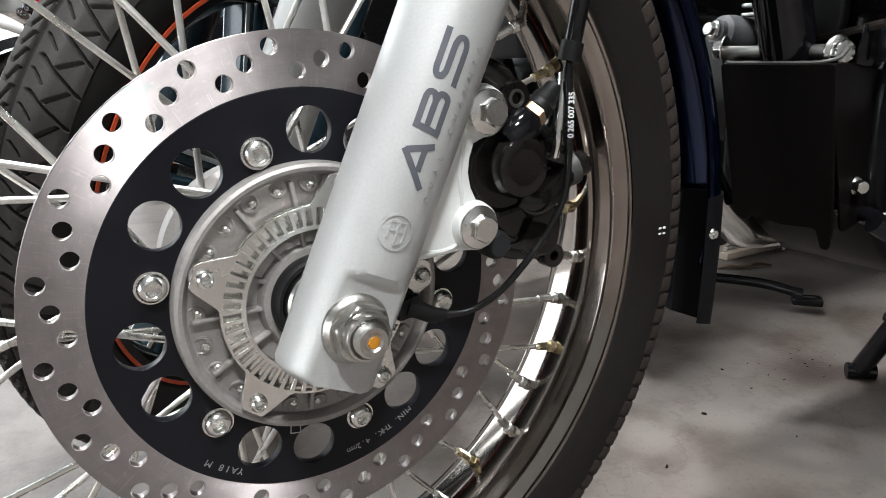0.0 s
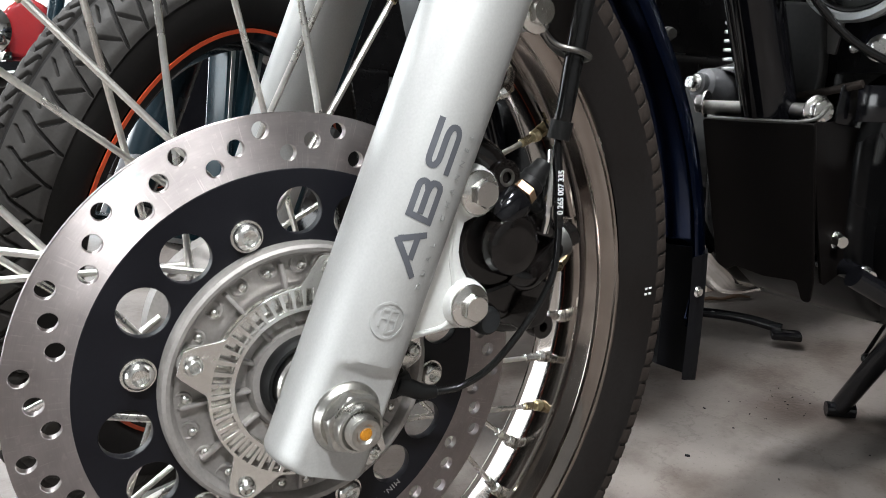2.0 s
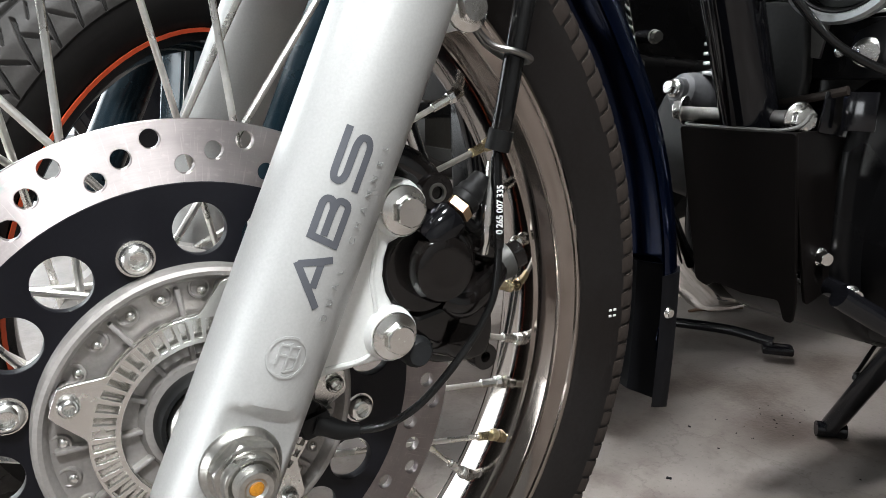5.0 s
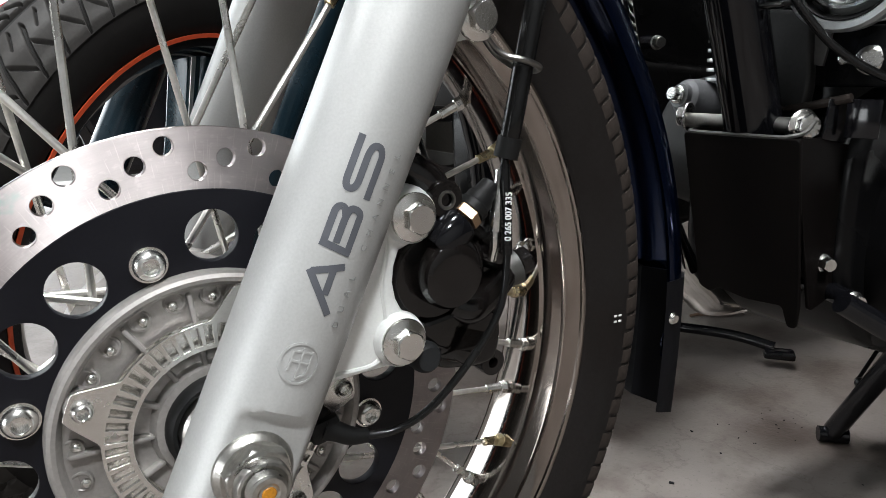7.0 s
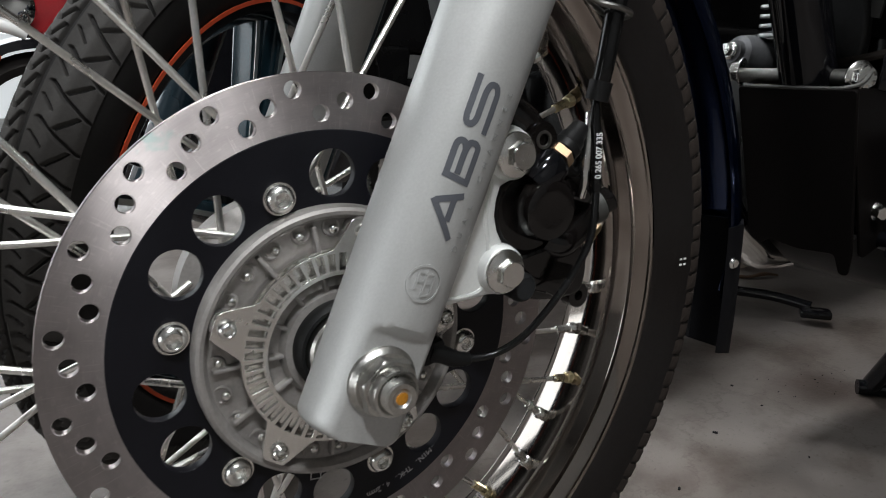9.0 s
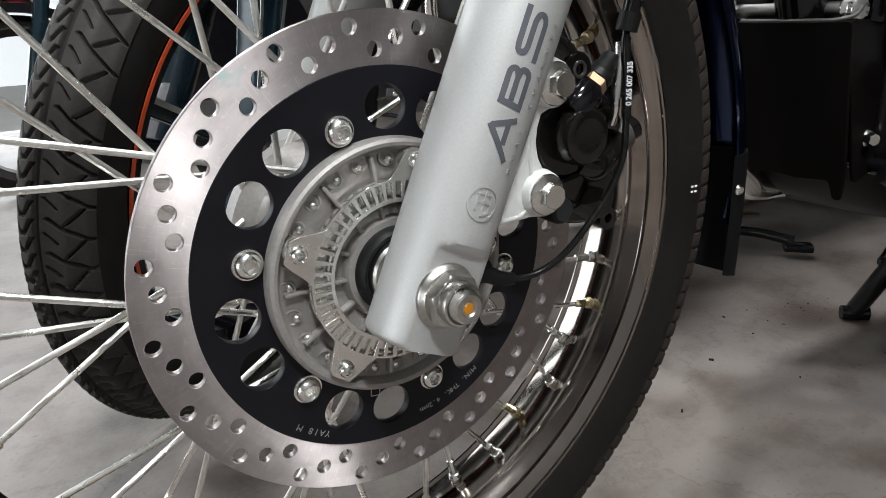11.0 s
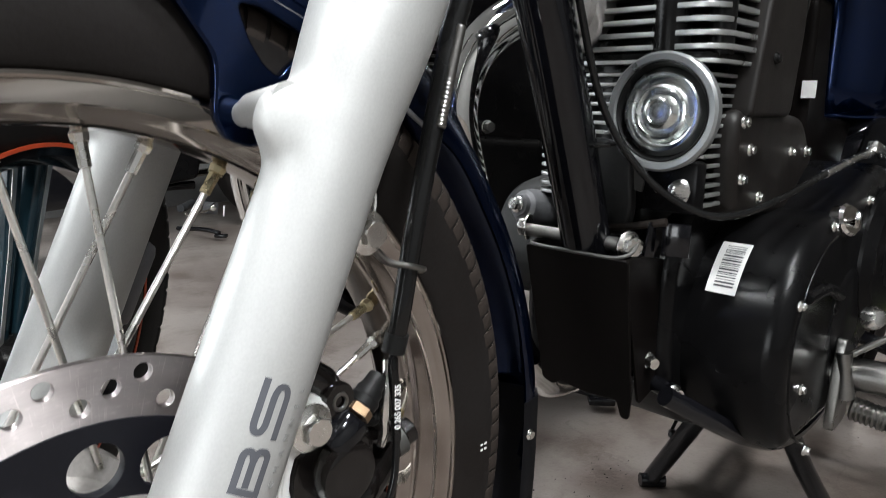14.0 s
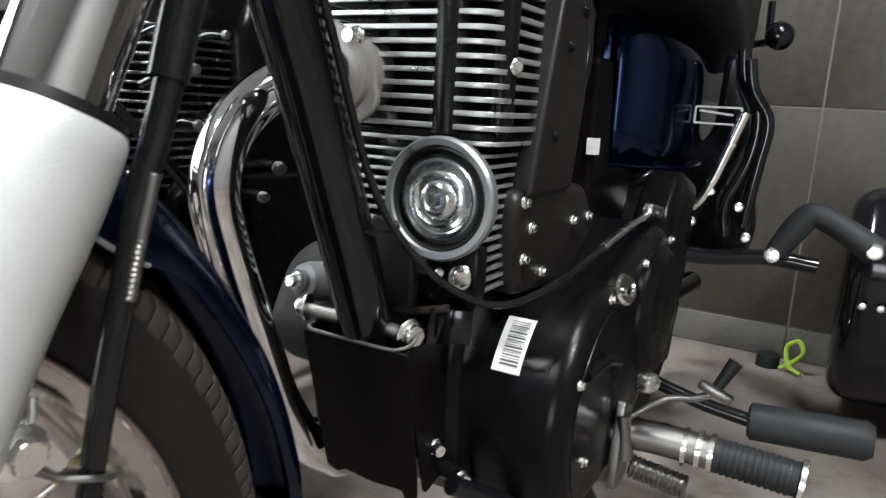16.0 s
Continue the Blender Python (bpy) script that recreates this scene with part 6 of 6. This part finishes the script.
def tread_strip(a0, a1, na, ny):
    length = np.concatenate(([0], np.cumsum([math.hypot(q[0] - p[0], q[1] - p[1]) for p, q in zip(SKIN, SKIN[1:])])))
    s = np.linspace(0, length[-1], ny + 1)
    r, y = np.interp(s, length, [p[0] for p in SKIN]), np.interp(s, length, [p[1] for p in SKIN])
    aa, yy = np.meshgrid(np.linspace(a0, a1, na + 1), y, indexing="ij")
    deep = slot_depth(aa, yy) * np.clip((np.broadcast_to(r, aa.shape) - 0.2635) / 0.0045, 0, 1)
    rr = np.broadcast_to(r, aa.shape) + 0.0030 - 0.0060 * deep
    yy = yy + np.sign(yy - YC) * 0.0008 * (1 - deep)
    co = np.stack((rr * np.cos(np.radians(aa)), yy, rr * np.sin(np.radians(aa))), -1).reshape(-1, 3)
    faces = [(i * (ny + 1) + j, (i + 1) * (ny + 1) + j, (i + 1) * (ny + 1) + j + 1, i * (ny + 1) + j + 1) for i in range(na) for j in range(ny)]
    me = bpy.data.meshes.new("tread")
    me.from_pydata(co.tolist(), [], faces)
    finish(me, TYRE2, 60)
    me.transform(nm)
    return me


part("tread", tread_strip(112, 186, 740, 190), TYRE2, tyre2, "worn dusty tread")
part("tread", tread_strip(186, 472, 620, 48), TYRE2, tyre2, "worn dusty tread")
for k in range(5):
    a = radians(72 * k + ALLOY_A)
    for s in (-1, 1):
        def bar(p, q):
            o = rounded([(0.028, s * p[0]), (0.120, s * p[1]), (0.206, s * p[2]), (0.206, s * q[2]), (0.120, s * q[1]), (0.028, s * q[0])], 0.004)
            return o[::-1] if s < 0 else o
        spoke2 = part("wheel_spoke", local(plate([bar((0.004, 0.006, 0.010), (0.020, 0.021, 0.027))], 0.030, 0.005, Matrix.Translation((0, -0.030, 0)) @ Matrix.Rotation(-a, 4, "Y"), BLUEALLOY, "wheel_spoke", 3), "wheel_spoke", BLUEALLOY), BLUEALLOY, rim2)
        part("machined_face", local(plate([bar((0.015, 0.0165, 0.0215), (0.0205, 0.0215, 0.0275))], 0.0012, 0.0003, Matrix.Translation((0, -0.0456, 0)) @ Matrix.Rotation(-a, 4, "Y"), FINEDGE, "machined_face", 1), "machined_face", FINEDGE), FINEDGE, spoke2, "bright machined spoke edge")
part("hub", local(turn([(-0.07, 0), (-0.07, 0.035), (0.02, 0.035), (0.02, 0)], O3, (0, 1, 0), 32), "hub", BLACKMETAL), BLACKMETAL, rim2)
for s in (-1, 1):
    f = part("fork_leg", local(tube([Vector((-0.01, s * 0.095, -0.02)), Vector((0.19, s * 0.095, 0.42)), Vector((0.30, s * 0.095, 0.66))], 0.024, 24, 3), "fork_leg", BLUEFORK), BLUEFORK, other, "dark blue-black fork leg")
    part("fork_foot", local(box((0.05, 0.03, 0.10), pose(0.005, s * 0.095, 0.01, 0, 24, 0), 0.008), "fork_foot", GREYALLOY), GREYALLOY, f)
part("front_mudguard", local(arc_turn([(0.312, -0.05), (0.322, -0.03), (0.326, 0), (0.322, 0.03), (0.312, 0.05), (0.310, 0.048), (0.320, 0.028), (0.323, 0), (0.320, -0.028), (0.310, -0.048)], O3, 62, 108, 24), "front_mudguard", BLACKPLASTIC), BLACKPLASTIC, other, "black front mudguard")
part("caliper", local(box((0.05, 0.05, 0.10), pose(0.12, -0.075, 0.07, 0, 30, 0), 0.012), "caliper", GREYALLOY), GREYALLOY, other, "grey brake caliper")
oe = part("engine", plate([rounded([(0.60, 0.26), (0.74, 0.20), (1.02, 0.24), (1.06, 0.50), (0.66, 0.52), (0.59, 0.44)], 0.03)], 0.24, 0.02, Matrix.Translation((0, 0.62, 0)), BLACKSATIN, "engine", 3), BLACKSATIN, other, "black finned engine")
for k in range(18):
    o = rounded([(0.605, 0.525), (0.775, 0.525), (0.775, 0.715), (0.605, 0.715)], 0.03)
    part("fin", plate([o], 0.0034, 0.0006, Matrix.Translation((0, 0, 0.50 + 0.0125 * k)) @ flat, ZINC, "fin"), ZINC, oe)
part("cylinder", turn([(0, 0), (0, 0.07), (0.28, 0.07), (0.28, 0)], (0.69, 0.62, 0.48), (0, 0, 1), 32), BLACKMETAL, oe)
part("frame_tube", tube([(0.38, 0.62, 0.90), (0.56, 0.62, 0.42), (0.64, 0.62, 0.22), (1.05, 0.62, 0.20)], 0.018, 16), BLACKGLOSS, other, "black frame tube")
part("fuel_tank", turn([(0, 0), (0, 0.06), (0.06, 0.115), (0.22, 0.130), (0.36, 0.105), (0.44, 0.05), (0.45, 0)], (0.46, 0.62, 0.92), (1, 0, -0.05), 32), BLACKGLOSS, other, "black fuel tank")
# Made-up dark mass, so the bright wall does not show behind.
part("dark_filler", plate([rounded([(0.78, 0.50), (1.15, 0.46), (1.60, 0.62), (1.66, 0.86), (0.90, 0.88), (0.76, 0.74)], 0.04)], 0.22, 0.03, Matrix.Translation((0, 0.62, 0)), BLACKSATIN, "dark_filler", 4), BLACKSATIN, other, "made-up black body mass that darkens the background")
part("swing_arm", box((0.55, 0.20, 0.07), pose(1.20, 0.62, 0.33, 0, 0, 0), 0.02), BLACKSATIN, other)
part("hose", tube([(0.48, 0.55, 0.80), (0.52, 0.50, 0.64), (0.62, 0.48, 0.52), (0.70, 0.49, 0.42)], 0.008, 12), HOSE, other)
part("radiator", box((0.05, 0.26, 0.24), pose(0.50, 0.62, 0.56, 0, -12, 0), 0.01), BLACKPLASTIC, other, "black radiator")
part("exhaust_pipe", tube([(0.60, 0.68, 0.60), (0.52, 0.71, 0.56), (0.50, 0.73, 0.46), (0.56, 0.74, 0.30), (0.70, 0.75, 0.20), (1.20, 0.76, 0.24)], 0.017, 18), CHROME, other, "chrome exhaust pipe")
part("triple_clamp", box((0.06, 0.26, 0.05), nm @ pose(0.28, 0, 0.60, 0, 24, 0), 0.01), BLACKGLOSS, other)
part("stand_bar", tube([(0.9300, 0.5400, 0.0350), (0.9900, 0.4300, 0.0380), (1.0200, 0.3600, 0.0300)], 0.009, 12), BLACKGLOSS, other, "black side-stand bar near the floor")
part("stand_toe", box((0.05, 0.03, 0.014), pose(1.022, 0.352, 0.020, 0, 0, -50), 0.004), BLACKGLOSS, other)
step = part("footrest", tube([(0.905, 0.452, 0.131), (0.935, 0.480, 0.130), (1.000, 0.540, 0.135)], 0.0155, 16, 3), RUBBERGRIP, other, "black rubber footrest")
part("footrest_rod", tube([(0.925, 0.455, 0.106), (0.985, 0.462, 0.104), (1.040, 0.470, 0.113), (1.075, 0.500, 0.130)], 0.0045, 10), CHROME, step, "bright bent lever")
part("rest_bolt", hex_bolt((1.045, 0.452, 0.118), (-0.5, -0.85, 0), 0.009, 0.012, 0.010), CHROME, step)
part("rest_plate", box((0.075, 0.006, 0.050), pose(1.060, 0.500, 0.112, 0, 12, 10), 0.003), GREYALLOY, step)
part("tag", box((0.007, 0.002, 0.046), pose(1.094, 0.452, 0.102, 0, 6, 0), 0.0006), PAPER, other, "white plastic tie end")
part("rear_tyre", turn([(y * 1.3, r) for r, y in TY], (1.46, 0.62, 0.323), (0, 1, 0), 64), TYRE, other, "rear tyre")

for x, z, r in ((0.735, 0.530, 0.012), (0.640, 0.700, 0.007), (0.590, 0.655, 0.009), (0.595, 0.590, 0.008), (0.705, 0.492, 0.010), (0.670, 0.610, 0.006), (0.560, 0.700, 0.005)):
    fit = part("fitting", tube([(x + 0.02, 0.53, z - 0.02), (x + 0.005, 0.45, z), (x, 0.41, z)], r * 0.8, 12, 4), BLACKGLOSS, other)
    part("fitting_nut", hex_bolt((x, 0.412, z), (-0.3, -1, 0), r * 0.7, r * 0.85, r), DULLSTEEL, fit)

# one more copy added behind to darken the background, and one at the wall
other["group"] = "parked motorcycles"
for dx, dy in ((0.30, 1.95),):
    copy_thing(other, Matrix.Translation((0.7 + dx, 0.62 + dy, 0)))

moped = thing("moped", (-0.06, 2.05, 0), "small red moped with a round chrome headlamp, parked behind", "moped")
part("mudguard", arc_turn([(0.262, -0.05), (0.285, -0.045), (0.298, 0), (0.285, 0.045), (0.262, 0.05), (0.285, 0)], (-0.05, 2.0, 0.235), 35, 150, 30), BLACKGLOSS, moped, "black front mudguard")
part("wheel", turn([(-0.03, 0.19), (-0.04, 0.21), (0, 0.245), (0.04, 0.21), (0.03, 0.19)], (-0.05, 2.0, 0.245), (0, 1, 0), 48, closed=True), TYRE, moped)
part("fork", tube([(-0.05, 1.94, 0.245), (0.02, 1.94, 0.50), (0.10, 1.98, 0.80)], 0.020, 14, 2), BLUEFORK, moped)
part("body", plate([rounded([(0.10, 0.40), (0.20, 0.20), (0.80, 0.24), (0.85, 0.52), (0.30, 0.60), (0.18, 0.80)], 0.04)], 0.20, 0.03, Matrix.Translation((0, 2.06, 0)), BLACKGLOSS, "body", 4), BLACKGLOSS, moped, "black body panel")
part("headlamp", turn([(-0.05, 0), (-0.05, 0.045), (-0.02, 0.064), (0.012, 0.072), (0.020, 0.070), (0.024, 0.062), (0.034, 0.040), (0.038, 0)], (-0.110, 2.0, 0.603), (-0.25, -0.95, 0.1), 40), CHROME, moped, "round chrome headlamp")
part("fairing", plate([rounded([(-0.075, 0.54), (-0.02, 0.52), (0.045, 0.56), (0.060, 0.66), (0.0, 0.70), (-0.06, 0.66)], 0.02)], 0.10, 0.016, Matrix.Translation((0, 2.06, 0)), RED, "fairing", 4), RED, moped, "red front fairing")
part("trim", tube([(-0.190, 1.965, 0.574), (-0.130, 1.955, 0.553), (-0.080, 1.965, 0.530)], [0.017, 0.016, 0.013], 14), PAPER, moped, "white plastic trim")
part("indicator", turn([(0, 0), (0, 0.020), (0.020, 0.018), (0.030, 0.010), (0.032, 0)], (-0.165, 1.960, 0.475), (-0.3, -0.95, 0), 20), ORANGE, moped, "orange indicator lens")
part("indicator_stem", tube([(-0.165, 1.962, 0.475), (-0.12, 2.0, 0.50), (-0.05, 2.02, 0.55)], 0.008, 10), CHROME, moped)

sc = thing("parked_scooter", (1.75, -0.62, 0), "blue-black scooter body standing near the tiled wall", "scooter")
part("body_panel", plate([rounded([(1.52, 0.18), (1.62, 0.06), (1.95, 0.06), (1.98, 0.48), (1.60, 0.52), (1.50, 0.40)], 0.05)], 0.34, 0.05, Matrix.Translation((0, -0.47, 0)), BLACKGLOSS, "body_panel", 6), BLACKGLOSS, sc, "blue-black body panel")
part("wheel", turn([(-0.045, 0), (-0.045, 0.12), (-0.03, 0.17), (0.03, 0.17), (0.045, 0.12), (0.045, 0)], (1.72, -0.47, 0.17), (0, 1, 0), 40), TYRE, sc)
for y in (-0.34, -0.37, -0.41):
    part("rivet", turn([(0, 0), (0, 0.008), (0.003, 0.006), (0.004, 0)], (1.500, y, 0.30), (-1, 0, 0), 14), ZINC, sc)

strap = thing("plastic_strap", (1.93, -0.22, 0), "crumpled lime green plastic strap on the floor by the wall", "strap")
part("strap_loop", tube([(1.93, -0.20, 0.008), (1.94, -0.23, 0.03), (1.93, -0.25, 0.06), (1.94, -0.235, 0.085), (1.95, -0.21, 0.06), (1.93, -0.22, 0.02), (1.91, -0.25, 0.008)], 0.006, 8), GREEN, strap)
cap = thing("bottle_cap", (1.96, -0.17, 0), "small dark round cap on the floor by the wall", "cap")
part("cap_body", turn([(0, 0), (0, 0.030), (0.03, 0.028), (0.035, 0.02), (0.035, 0)], (1.96, -0.17, 0), (0, 0, 1), 24), BLACKPLASTIC, cap)

plank = thing("wooden_plank", (1.40, 0.66, 0), "thin pale wooden plank lying on the floor", "plank")
part("board", box((0.46, 0.055, 0.016), pose(1.40, 0.665, 0.0082, 0, 0, 1), 0.002), PALEWOOD, plank)
scrap = thing("dry_scrap", (1.16, 0.578, 0), "brown dry strip of packing on the floor", "scrap")
part("strip", tube([(1.100, 0.602, 0.0035), (1.125, 0.592, 0.006), (1.150, 0.580, 0.0035), (1.185, 0.570, 0.007), (1.213, 0.556, 0.003)], [0.0028, 0.0045, 0.0032, 0.0046, 0.002], 8, 4), BROWNCARD, scrap)

# crumbs on the floor
rnd = random.Random(8)
bm = bmesh.new()
for k in range(32):
    x, y, s = rnd.uniform(0.35, 1.5), rnd.uniform(-0.25, 0.5), rnd.uniform(0.0008, 0.0018)
    if k < 4:
        x, y, s = ((0.572, 0.195), (0.441, 0.136), (0.70, 0.27), (0.62, 0.10))[k] + (0.0032 - 0.0005 * k,)
    elif k < 26:
        x, y, s = 0.81 + rnd.gauss(0, 0.045), 0.225 + rnd.gauss(0, 0.030), rnd.uniform(0.0006, 0.0014)
    box((s * 2, s, s * 0.8), pose(x, y, s * 0.35, 0, 0, rnd.uniform(0, 180)), s * 0.2, bm, 1)
tagged(new("floor_crumbs", as_mesh("floor_crumbs", bm, FLAP)), "loose dark grit and crumbs on the dusty floor", "grit", kind="stuff")

# ---- rear wall tiles ----
TW, TH = 0.60, 0.60
tile = as_mesh("wall_tile", box((0.010, TW - 0.005, TH - 0.005), pose(0, 0, 0), 0.0015), WALLTILE)
low = as_mesh("wall_tile", box((0.010, TW - 0.005, 0.575), pose(0, 0, 0), 0.0015), WALLTILE)
skirt = as_mesh("skirting_tile", box((0.014, TW - 0.005, 0.086), pose(0, 0, 0), 0.0015), SKIRTING)
for k in range(11):
    y = -0.20 + 0.30 + TW * (k - 5)
    if Y0 < y < Y1:
        part("skirting_tile", skirt, SKIRTING, wall_back, at=pose(X1 + 0.001, y, 0.044))
        part("wall_tile", low, WALLTILE, wall_back, at=pose(X1 + 0.003, y, 0.380))
        for j in range(4):
            part("wall_tile", tile, WALLTILE, wall_back, at=pose(X1 + 0.003, y, 0.970 + TH * j))
